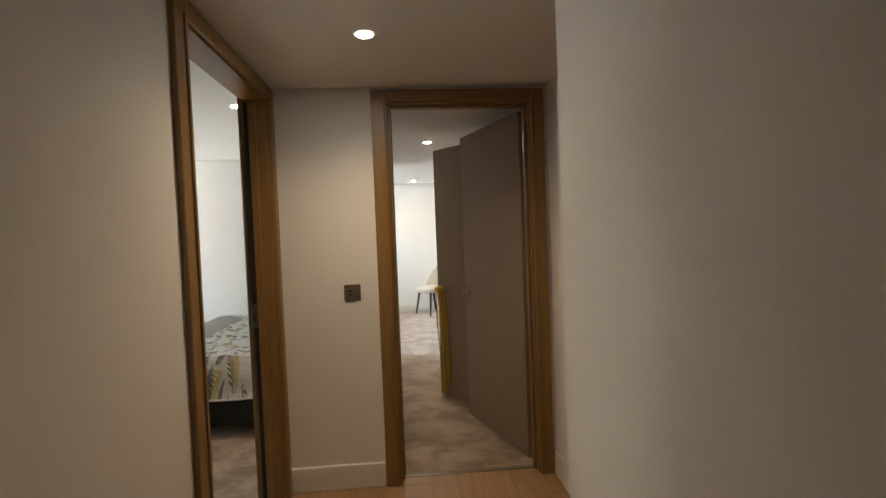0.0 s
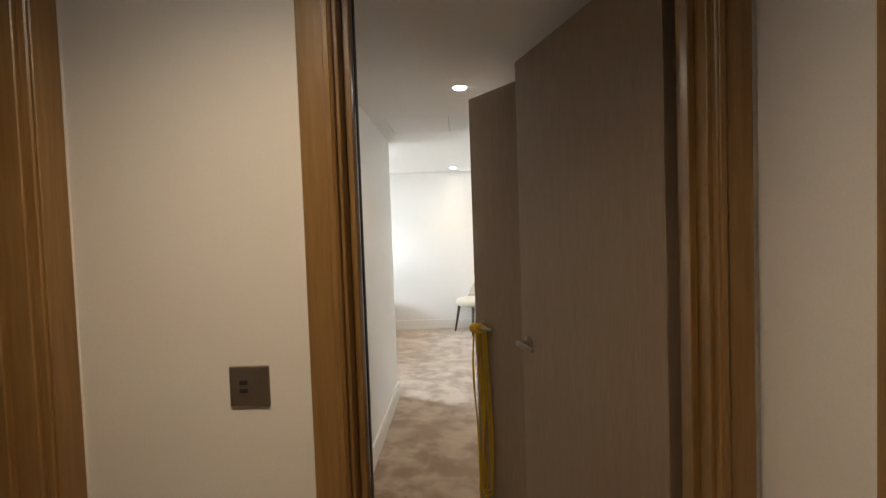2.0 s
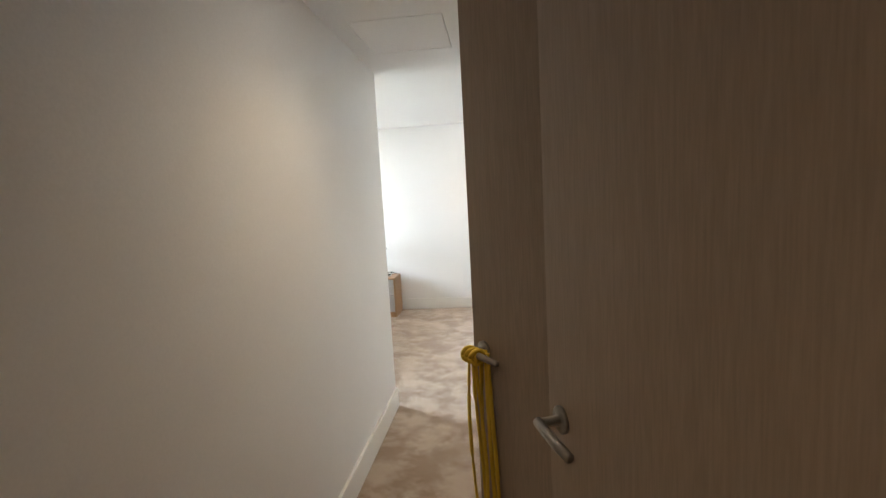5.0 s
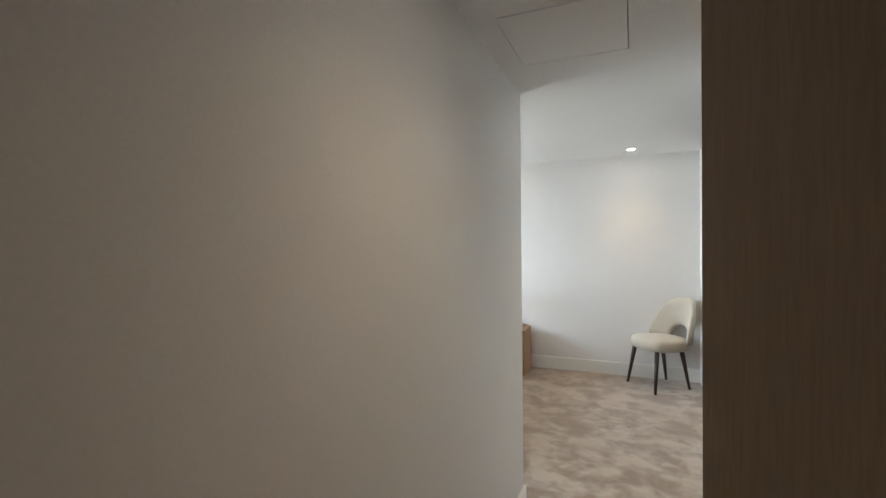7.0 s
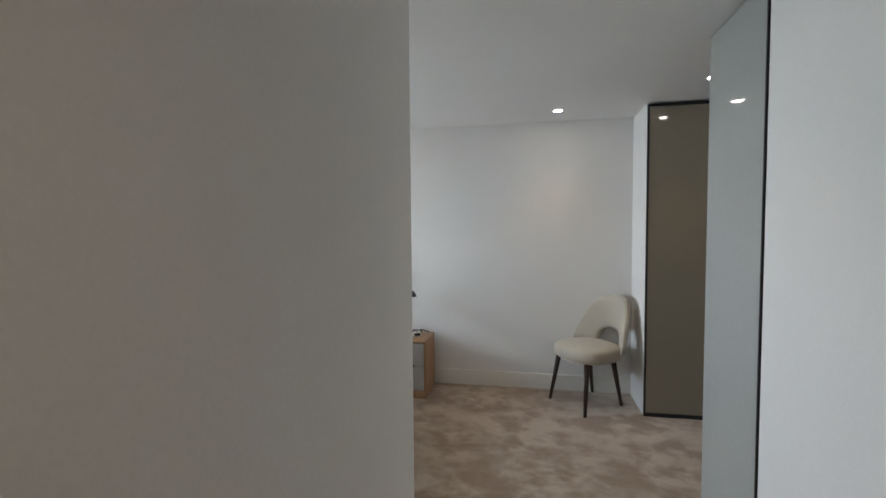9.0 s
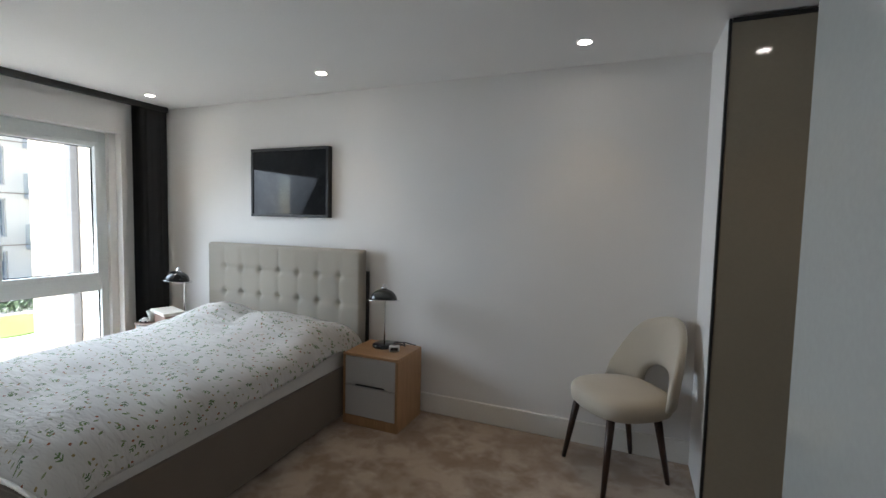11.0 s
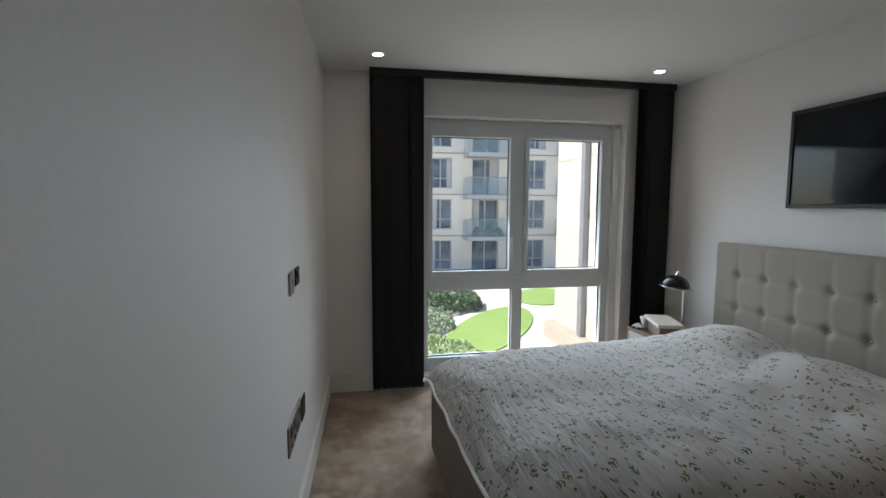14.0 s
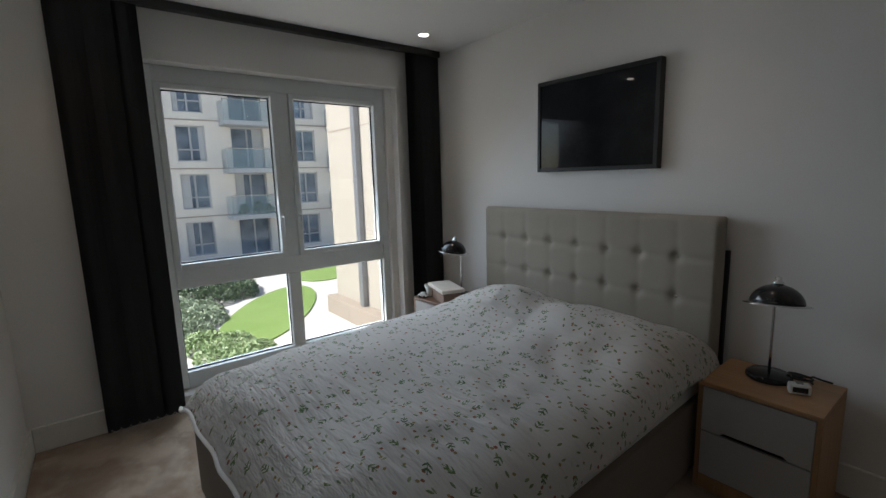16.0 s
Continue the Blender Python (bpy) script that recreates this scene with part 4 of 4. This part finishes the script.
for wx in (-0.02, 0.02):
    bm = lathe([(0.008, -0.018), (0.009, -0.012), (0.009, 0.012), (0.008, 0.018)], 14)
    bmesh.ops.rotate(bm, verts=bm.verts, matrix=Euler((radians(90), 0, 0)).to_matrix())
    bmesh.ops.translate(bm, verts=bm.verts, vec=(wx, 0, 0.009))
    part("wheel", bm, M_BLACKM, t)


# ---- framed picture ----
t = thing("framed_picture", "dark glazed print in a slim black frame", "picture", (-2.078, 8.0, 1.613))
W2, H2 = 0.381, 0.268
for a, b, c, d in ((-W2, W2, H2 - 0.022, H2), (-W2, W2, -H2, -H2 + 0.022), (-W2, -W2 + 0.022, -H2 + 0.022, H2 - 0.022), (W2 - 0.022, W2, -H2 + 0.022, H2 - 0.022)):
    part("frame_bar", box(a, b, 0.0, 0.049, c, d, 0.002), M_BLACKM, t)
part("glazed_print", box(-W2 + 0.022, W2 - 0.022, 0.008, 0.016, -H2 + 0.022, H2 - 0.022), M_PRINT, t, "near-black print behind glass")


# ---- chair ----
chair = thing("accent_chair", "cream upholstered chair with rounded cut-out back and dark legs", "chair", (0.385, 7.785, 0), math.degrees(math.atan2(-0.57, -0.82)) - 90)


def super_seat(z0, z1, w, d, n=2.6):
    bm = bmesh.new()
    seg = 48
    rings = []
    prof = [(0.90, z0), (0.985, z0 + 0.015), (1.0, (z0 + z1) / 2), (0.985, z1 - 0.022), (0.93, z1 - 0.006), (0.75, z1 + 0.004), (0.4, z1 + 0.009), (0.02, z1 + 0.010)]
    for s, z in prof:
        ring = []
        for i in range(seg):
            a = 2 * math.pi * i / seg
            ca, sa = math.cos(a), math.sin(a)
            r = (abs(ca) ** n + abs(sa) ** n) ** (-1 / n)
            ring.append(bm.verts.new((s * w * r * ca, s * d * r * sa, z)))
        rings.append(ring)
    for a, b in zip(rings, rings[1:]):
        for i in range(seg):
            j = (i + 1) % seg
            bm.faces.new((a[i], a[j], b[j], b[i]))
    bm.faces.new(rings[0])
    bm.faces.new(rings[-1])
    return bm


part("seat", super_seat(0.375, 0.475, 0.245, 0.235), M_CHAIR, chair, smooth=True)


def chair_back():
    """A curved arch: wide band with an arched opening over the seat, wrapped round the seat's rear."""
    bm = bmesh.new()
    nu, nv = 40, 10
    rows = []
    for side in (0, 1):
        g = []
        for i in range(nu + 1):
            th = math.pi * i / nu
            ct, st = math.cos(th), math.sin(th)
            col = []
            for j in range(nv + 1):
                k = j / nv
                # from inner arch to outer arch
                ax = (0.115 + (0.272 - 0.115) * k)
                az = (0.11 + (0.375 - 0.11) * k)
                x = ax * math.copysign(abs(ct) ** 0.9, ct)
                z = 0.47 + az * st ** 0.88 if st > 0 else 0.47
                if st < 0.05:
                    z = 0.44
                edge = math.sin(math.pi * k)
                thick = 0.014 + 0.020 * edge ** 0.5
                wrap = 0.245 - 2.1 * x * x
                lean = 0.16 * (z - 0.45)
                y = -(wrap + lean) + (thick if side == 0 else -thick)
                col.append(bm.verts.new((x, y, z)))
            g.append(col)
        rows.append(g)
    for s, g in enumerate(rows):
        for i in range(nu):
            for j in range(nv):
                q = (g[i][j], g[i + 1][j], g[i + 1][j + 1], g[i][j + 1])
                bm.faces.new(q if s == 0 else q[::-1])
    a, b = rows
    for j in (0, nv):
        for i in range(nu):
            bm.faces.new((a[i][j], a[i + 1][j], b[i + 1][j], b[i][j]))
    for i in (0, nu):
        for j in range(nv):
            bm.faces.new((a[i][j], a[i][j + 1], b[i][j + 1], b[i][j]))
    return bm


part("backrest", chair_back(), M_CHAIR, chair, smooth=True)
for tx, ty, fx, fy in ((-0.16, 0.15, -0.205, 0.205), (0.16, 0.15, 0.205, 0.205), (-0.13, -0.13, -0.15, -0.205), (0.13, -0.13, 0.17, -0.205)):
    part("leg", tube([(fx, fy, 0.0), ((fx + tx) / 2, (fy + ty) / 2, 0.19), (tx, ty, 0.385)], [0.012, 0.017, 0.022], 14), M_LEG, chair, smooth=True)


# ---- strap on the side door ----
t = thing("hanging_strap", "yellow fabric strap looped over the door handle", "strap", (0.264, 3.852, -0.045), math.degrees(math.atan2(3.852 - 3.265, 0.264 - 0.742)))
for k, (dx, low, off, wv) in enumerate(((-0.030, 0.085, 0.068, 0.0), (-0.055, 0.11, 0.062, 1.1), (-0.080, 0.15, 0.074, 2.0))):
    pts = []
    for i in range(25):
        f = i / 24
        z = 0.968 - (0.968 - low) * f
        pts.append((dx - 0.012 + 0.010 * math.sin(f * 5 + wv), off + 0.006 * math.sin(f * 7 + wv), z))
    for i in range(1, 8):
        a = math.pi * i / 8
        pts.append((dx - 0.012 + 0.010 * math.sin(5 + wv) - 0.014 + 0.014 * math.cos(a), off, low - 0.014 * math.sin(a)))
    for i in range(25):
        f = 1 - i / 24
        z = 0.968 - (0.968 - low) * f
        pts.append((dx - 0.040 + 0.014 * math.sin(f * 4 + wv), off - 0.022, z))
    part("strand", tube(pts, 0.0075, 8, 0.6), M_ROPE, t, smooth=True)
bm = bmesh.new()
for i in range(3):
    tube([(-0.045 - i * 0.02 + 0.006 * math.cos(a * math.pi / 6), 0.072 + 0.020 * math.cos(a * math.pi / 6), 0.955 + 0.020 * math.sin(a * math.pi / 6)) for a in range(13)], 0.007, 8, bm=bm)
part("knot", bm, M_ROPE, t, "strap wound round the lever", True)


# ---- smaller bedroom ----
b2 = thing("bed", "dark-based bed with leaf-print cover", "bed", (-1.45, 4.15, 0))
part("base", box(-0.58, 0.58, -0.86, 1.05, 0.06, 0.30, 0.015, 2), M_BLACKM, b2)
part("mattress", box(-0.57, 0.57, -0.85, 1.04, 0.30, 0.47, 0.03, 3), M_SHEET, b2)
for x in (-0.5, 0.5):
    for y in (-0.78, 0.95):
        part("foot", lathe([(0.02, 0), (0.025, 0.06)], 12, x, y), M_BLACKM, b2)


def duvet_two(u, v):
    x = (u - 0.5) * 2
    y = -0.93 + 1.98 * v
    z = 0.545 + 0.02 * noise.noise((x * 3, y * 3, 7)) + 0.008 * noise.noise((x * 9, y * 8, 2))
    px = x * 0.62
    q = max(0, (abs(x) - 0.86) / 0.14)
    z -= 0.26 * q ** 2
    if v < 0.06:
        z -= 0.27 * ((0.06 - v) / 0.06) ** 1.6
    z += 0.012 * noise.noise((x * 2 + y * 7, y * 2, 12))
    return (px, y, z)


d2 = thing("duvet", "white duvet printed with blue and yellow leaves", "duvet", (-1.45, 4.15, 0))
bm = sheet(50, 70, duvet_two)
bmesh.ops.solidify(bm, geom=bm.faces, thickness=0.02)
part("cover", bm, FLORAL, d2, smooth=True)
part("hem", tube([duvet_two(i / 30, 0) for i in range(31)], 0.008, 6), FLORAL, d2, smooth=True)
t = thing("throw", "grey blanket folded along the edge of the bed", "blanket", (-1.45, 4.15, 0))
part("fold", sheet(14, 50, lambda u, v: (-0.66 + 0.34 * u + 0.02 * noise.noise((v * 5, u, 1)), -0.98 + 1.75 * v, 0.56 + 0.035 * math.sin(math.pi * u) + 0.008 * noise.noise((v * 9, u * 3, 4)) - 0.11 * max(0, 0.25 - u) * 4)), M_GREYC, t, smooth=True)
part("underfold", sheet(6, 30, lambda u, v: (-0.665 - 0.01 * math.sin(v * 7), -0.97 + 1.73 * v, 0.30 + 0.15 * u)), M_GREYC, t, smooth=True)
t = thing("low_panel", "low pale yellow panel with wooden edges by the wall", "cabinet", (-3.12, 5.0, 0))
part("body", box(-0.36, 0.34, 0.0, 0.07, 0.0, 0.505, 0.003), M_YELLOW, t)
part("side_edge", box(0.341, 0.362, -0.004, 0.07, 0.0, 0.513, 0.002), M_TABLE, t, "wooden end panel")
part("top_edge", box(-0.36, 0.340, -0.004, 0.07, 0.506, 0.513, 0.002), M_TABLE, t, "thin wooden top edge")
t = thing("bookshelf", "small dark shelf unit stacked with items", "shelf", (-3.08, 4.04, 0))
for x in (-0.20, 0.18):
    part("side", box(x, x + 0.02, -0.14, 0.14, 0, 0.92, 0.002), M_BLACKM, t)
for z in (0.02, 0.31, 0.60, 0.90):
    part("shelf", box(-0.18, 0.18, -0.14, 0.14, z, z + 0.02, 0.002), M_BLACKM, t)
for z in (0.041, 0.331, 0.621):
    for i, m in enumerate((M_GREYC, M_PAPER, M_BROWN, M_WHITEP, M_DRAWER)):
        bk = thing("book", "upright book on the dark shelf", "book", (-3.08, 4.04, z), group="books on the shelf")
        hgt = 0.16 + 0.03 * ((i * 7) % 3) / 2
        x0 = -0.165 + i * 0.062
        part("cover", box(x0, x0 + 0.045, -0.12, 0.06, 0, hgt, 0.002), m, bk)
        part("pages", box(x0 + 0.004, x0 + 0.041, -0.118, 0.0605, 0.004, hgt + 0.0005), M_WHITEP, bk)

# ---- outside ----
G = -3.2
M_PAVE = surface("pale_paving", (0.64, 0.60, 0.56), (0.58, 0.54, 0.50), 0.6, 0.85, grain=25, bumpy=0.1)
M_GRASS = surface("mown_grass", (0.19, 0.29, 0.07), (0.24, 0.34, 0.10), 0.8, 0.9, grain=60, bumpy=0.6, dist=0.02)
M_STONE = surface("pale_stone_cladding", (0.80, 0.74, 0.66), (0.75, 0.69, 0.61), 0.7, 0.8, grain=20, bumpy=0.08)
M_STONE2 = surface("plinth_stone", (0.38, 0.31, 0.25), (0.34, 0.28, 0.225), 0.9, 0.85, grain=20, bumpy=0.1)
M_GREYM = surface("grey_metal", (0.24, 0.245, 0.255), (0.21, 0.215, 0.225), 1.0, 0.45, 0.3, bumpy=0)
M_WING = surface("buff_stone_cladding", (0.47, 0.415, 0.35), (0.43, 0.38, 0.32), 0.7, 0.8, grain=20, bumpy=0.08)
M_SLAB = surface("pale_grey_slab", (0.46, 0.47, 0.48), (0.42, 0.43, 0.44), 1.0, 0.6, bumpy=0.03)
# dark panes with the sky's reflection painted in as pale blue-grey patches
M_DARKG = surface("painted_sky_glass", (0.07, 0.10, 0.14), (0.36, 0.43, 0.50), 0.9, 0.08, 0.0, bumpy=0)
M_CURTW = surface("pale_curtain", (0.55, 0.55, 0.55), (0.48, 0.48, 0.48), 2.0, 0.9, bumpy=0)
M_WHITEW = surface("white_garden_wall", (0.62, 0.62, 0.60), (0.56, 0.56, 0.54), 0.8, 0.8, bumpy=0.05)

bm = sheet(8, 8, lambda u, v: (-1500 + 3000 * u, -1500 + 3000 * v, G - 0.15))
structure("ground", bm, M_PAVE, "pale paved ground of a courtyard", "ground")


def garden_bed(name, mat, cx, cy, rx, ry, turn, label, h=0.05, cat="lawn"):
    bm = bmesh.new()
    n = 40
    lo, hi = [], []
    for i in range(n):
        a = 2 * math.pi * i / n
        x, y = rx * math.cos(a), ry * math.sin(a)
        c, s = math.cos(radians(turn)), math.sin(radians(turn))
        p = (cx + x * c - y * s, cy + x * s + y * c)
        lo.append(bm.verts.new((*p, G - 0.15)))
        hi.append(bm.verts.new((*p, G - 0.15 + h)))
    bm.faces.new(hi)
    for i in range(n):
        bm.faces.new((lo[i], lo[(i + 1) % n], hi[(i + 1) % n], hi[i]))
    return structure(name, bm, mat, label, cat)


garden_bed("lawn_1", M_GRASS, -17.0, 10.65, 3.9, 1.35, -33, "bright mown lawn in a courtyard garden")
garden_bed("lawn_2", M_GRASS, -22.6, 15.1, 2.4, 1.5, -33, "second strip of bright mown lawn")
structure("garden_wall", box(-27.4, -27.1, -6, 30, G - 0.15, G + 0.55, 0.03), M_WHITEW, "low white garden wall", "wall")


def leafy(name, blobs, colours, count, size, label, seed):
    """A shrub mass: short stems and many small leaves over uneven mounds."""
    rnd = random.Random(seed)
    t = thing(name, label, "shrub", (blobs[0][0], blobs[0][1], G - 0.15))
    ox, oy = blobs[0][0], blobs[0][1]
    verts, faces = [], []
    for k in range(count):
        cx, cy, r, h = blobs[k % len(blobs)]
        a = rnd.random() * 6.283
        q = rnd.random() ** 0.5
        zf = math.sqrt(max(0, 1 - q * q)) * (0.75 + 0.35 * rnd.random())
        p = Vector((cx - ox + r * q * math.cos(a), cy - oy + r * q * math.sin(a), max(0.05, h * zf)))
        d = Vector((rnd.uniform(-1, 1), rnd.uniform(-1, 1), rnd.uniform(-0.2, 1))).normalized()
        e = d.cross(Vector((rnd.uniform(-1, 1), rnd.uniform(-1, 1), rnd.uniform(-1, 1)))).normalized()
        s = size * rnd.uniform(0.6, 1.3)
        n = len(verts)
        for v in (p - d * s, p + e * s * 0.4, p + d * s, p - e * s * 0.4):
            verts.append(v[:])
        faces.append((n, n + 1, n + 2, n + 3))
    me = bpy.data.meshes.new("foliage")
    me.from_pydata(verts, [], faces)
    me.materials.append(colours)
    fo = new("foliage", me)
    fo.parent = t
    fo["kind"] = "stuff"
    bm = bmesh.new()
    for cx, cy, r, h in blobs:
        for k in range(5):
            a = k * 1.256
            tube([(cx - ox, cy - oy, 0), (cx - ox + 0.3 * r * math.cos(a), cy - oy + 0.3 * r * math.sin(a), h * 0.4), (cx - ox + 0.6 * r * math.cos(a), cy - oy + 0.6 * r * math.sin(a), h * 0.7)], [0.03, 0.02, 0.01], 5, bm=bm)
    part("stems", bm, M_LEG, t)
    return t


def leaf_material(name, a, b):
    m, nt, p = material(name)
    gi = nt.nodes.new("ShaderNodeNewGeometry")
    c = mix(nt, gi.outputs["Random Per Island"], a, b)
    nt.links.new(c, p.inputs["Base Color"])
    p.inputs["Roughness"].default_value = 0.55
    return m


L_DARK = leaf_material("dark_shrub_leaf", (0.06, 0.10, 0.05), (0.13, 0.18, 0.09))
L_LIGHT = leaf_material("pale_shrub_leaf", (0.20, 0.29, 0.11), (0.44, 0.52, 0.28))
leafy("shrub", [(-13.3, 8.2, 0.8, 0.5), (-14.6, 7.9, 0.7, 0.45), (-14.1, 8.6, 0.6, 0.4), (-12.5, 8.5, 0.7, 0.5), (-13.0, 8.9, 0.6, 0.4)], L_LIGHT, 9000, 0.075, "pale green leafy shrub bed by the lawn", 1)
leafy("shrub", [(-17.4, 8.1, 1.1, 0.5), (-18.4, 8.2, 1.1, 0.5), (-16.2, 7.6, 0.9, 0.45), (-19.2, 7.6, 1.2, 0.6)], leaf_material("silver_leaf", (0.20, 0.26, 0.16), (0.38, 0.43, 0.30)), 8000, 0.08, "silvery low shrubs beside the path", 2)
leafy("shrub", [(-20.2, 8.9, 1.3, 0.9), (-21.3, 10.0, 1.3, 0.9), (-20.4, 10.2, 0.9, 0.7), (-21.8, 8.5, 1.4, 1.0)], L_DARK, 7000, 0.09, "dark green rounded shrubs by the path", 3)
leafy("hedge", [(-26.2, 13.2 + 1.3 * i, 0.9, 0.62) for i in range(16)], L_DARK, 9000, 0.11, "dark clipped hedge along the white wall", 4)


# building across the courtyard
def apartment_block(x, y0, y1, z0, z1, floors):
    t = thing("apartment_building", "pale stone apartment block with grey windows and glass balconies", "building", (x, 0, z0))
    g0 = z0
    wy = []
    k0 = 10.82
    for k in range(-4, 6):
        wy.append((k0 + k * 6.6, 1.50, "w"))
        wy.append((k0 + 3.08 + k * 6.6, 1.88, "d"))
    wy = [w for w in wy if y0 + 1 < w[0] < y1 - 1]
    walls = bmesh.new()
    prev = y0
    for c, w, kind in sorted(wy):
        bm_box(walls, -1.0, 0.0, prev, c - w / 2, 0, z1 - g0)
        prev = c + w / 2
    bm_box(walls, -1.0, 0.0, prev, y1, 0, z1 - g0)
    for c, w, kind in wy:
        last = 0.0
        for f in floors:
            head = f
            sill = f - (2.0 if kind == "w" else 2.42)
            bm_box(walls, -1.0, 0.0, c - w / 2, c + w / 2, last, max(last + 0.01, sill - g0))
            last = head - g0
        bm_box(walls, -1.0, 0.0, c - w / 2, c + w / 2, last, z1 - g0)
    part("wall", walls, M_STONE, t)
    bands = bmesh.new()
    for f in floors:
        bm_box(bands, 0.0, 0.035, y0, y1, f - g0 + 0.28, f - g0 + 0.34)
    part("string_course", bands, M_STONE2, t)
    part("backing", box(-1.2, -1.05, y0, y1, 0, z1 - g0), M_BLACKM, t)
    part("roof", box(-9, 0.3, y0 - 0.3, y1 + 0.3, z1 - g0, z1 - g0 + 0.4, 0.05), M_GREYM, t)
    rnd = random.Random(11)
    for c, w, kind in wy:
        for f in floors:
            sill = f - (2.0 if kind == "w" else 2.42) - g0
            head = f - g0
            if sill < 0:
                sill = 0.02
            fr = bmesh.new()
            b = 0.08
            bm_box(fr, -0.30, -0.18, c - w / 2, c - w / 2 + b, sill, head)
            bm_box(fr, -0.30, -0.18, c + w / 2 - b, c + w / 2, sill, head)
            bm_box(fr, -0.30, -0.18, c - w / 2 + b, c + w / 2 - b, head - b, head)
            bm_box(fr, -0.30, -0.18, c - w / 2 + b, c + w / 2 - b, sill, sill + b)
            bm_box(fr, -0.29, -0.17, c - 0.05, c + 0.05, sill + b, head - b)
            if kind == "w":
                bm_box(fr, -0.29, -0.17, c - w / 2 + b, c + w / 2 - b, sill + 0.62, sill + 0.70)
            win = part("window", fr, M_SLAB, t, "grey metal window frame")
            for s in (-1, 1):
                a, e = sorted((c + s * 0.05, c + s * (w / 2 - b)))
                # opaque pane, its sky reflection put into the colour
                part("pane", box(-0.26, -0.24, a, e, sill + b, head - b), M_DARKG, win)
            if rnd.random() < 0.8:
                cw = w * rnd.uniform(0.15, 0.3)
                s = rnd.choice((-1, 1))
                cc = c + s * (w / 2 - b - cw / 2)
                part("curtain", box(-0.235, -0.225, cc - cw / 2, cc + cw / 2, sill + b, head - b), M_CURTW, win, "pale curtain")
            if kind == "d" and f - 2.42 > z0 + 1.2:
                bal = part("balcony", box(0.0, 1.35, c - 1.55, c + 1.55, sill - 0.30, sill - 0.04, 0.02), M_SLAB, t, "balcony with clear glass balustrade")
                gl = bmesh.new()
                bm_box(gl, 1.30, 1.32, c - 1.55, c + 1.55, sill - 0.04, sill + 1.08)
                bm_box(gl, 0.0, 1.30, c - 1.55, c - 1.53, sill - 0.04, sill + 1.08)
                bm_box(gl, 0.0, 1.30, c + 1.53, c + 1.55, sill - 0.04, sill + 1.08)
                part("balustrade", gl, M_BALGLASS, bal)
                rl = bmesh.new()
                bm_box(rl, 1.28, 1.34, c - 1.57, c + 1.57, sill + 1.08, sill + 1.12)
                part("handrail", rl, M_CHROME, bal)
    return t


FLOORS = [-0.85, 1.91, 4.635, 7.36, 10.1, 12.8]
apartment_block(-30.0, -22, 44, G - 0.15, 14.0, FLOORS)
for c, z in ((13.75, 0.0), (20.3, 0.0)):
    leafy("balcony_plants", [(-29.3, c - 0.6, 0.3, 0.6), (-29.2, c + 0.2, 0.35, 0.7), (-29.3, c + 0.9, 0.3, 0.5)], L_DARK, 700, 0.09, "potted green plants on a balcony", 7)
for ob in [o for o in scene.objects if o.name.startswith("balcony_plants")]:
    ob.location.z = -0.54
    ob["category"] = "potted plant"

# projecting wing of the near building, with plinth and downpipe
t = thing("building_wing", "pale stone building wing with plinth and grey downpipe", "building", (-15.55, 12.55, G - 0.15))
part("wall", box(0.0, 6.6, 0.0, 9.0, 0.0, 17.0), M_WING, t)
for k in range(4):
    part("plinth_stone", box(-0.05 + 1.7 * k, 1.642 + 1.7 * k, -0.39, -0.004, 0.0, 0.62, 0.012), M_STONE2, t, "darker stone plinth block")
for z in (6.3, 9.4):
    part("string_course", box(-0.02, 6.6, -0.012, 0.0, z, z + 0.03), M_STONE2, t)
part("downpipe", box(2.10, 2.34, -0.20, -0.004, 0.62, 17.0, 0.02), M_GREYM, t, "square grey metal downpipe")
for z in (1.6, 4.6, 7.6):
    part("pipe_bracket", box(2.06, 2.38, -0.21, -0.004, z, z + 0.07, 0.004), M_GREYM, t)


# ---- hall boards ----
rnd = random.Random(5)
bw = 0.148
x = -0.80
col = 0
lib = {}
base = tagged(new("floor_hall"), "warm oak plank floor of the hall", "wood floor", kind="structure")
while x < HR + 0.1:
    y = -1.6 - rnd.random() * 0.9
    while y < 2.535:
        ln = rnd.choice((1.2, 1.5, 0.9))
        a, b = max(y, -1.6), min(y + ln, 2.535)
        if b - a > 0.02:
            key = round(b - a, 2)
            if key not in lib:
                bm = box(0, bw - 0.0015, 0, key - 0.0015, -0.012, 0, 0.0012)
                me = bpy.data.meshes.new("plank")
                bm.to_mesh(me)
                bm.free()
                me.materials.append(M_FLOOR)
                lib[key] = me
            ob = new("plank", lib[key])
            ob.parent = base
            ob.location = (x, a, 0)
        y += ln
    x += bw
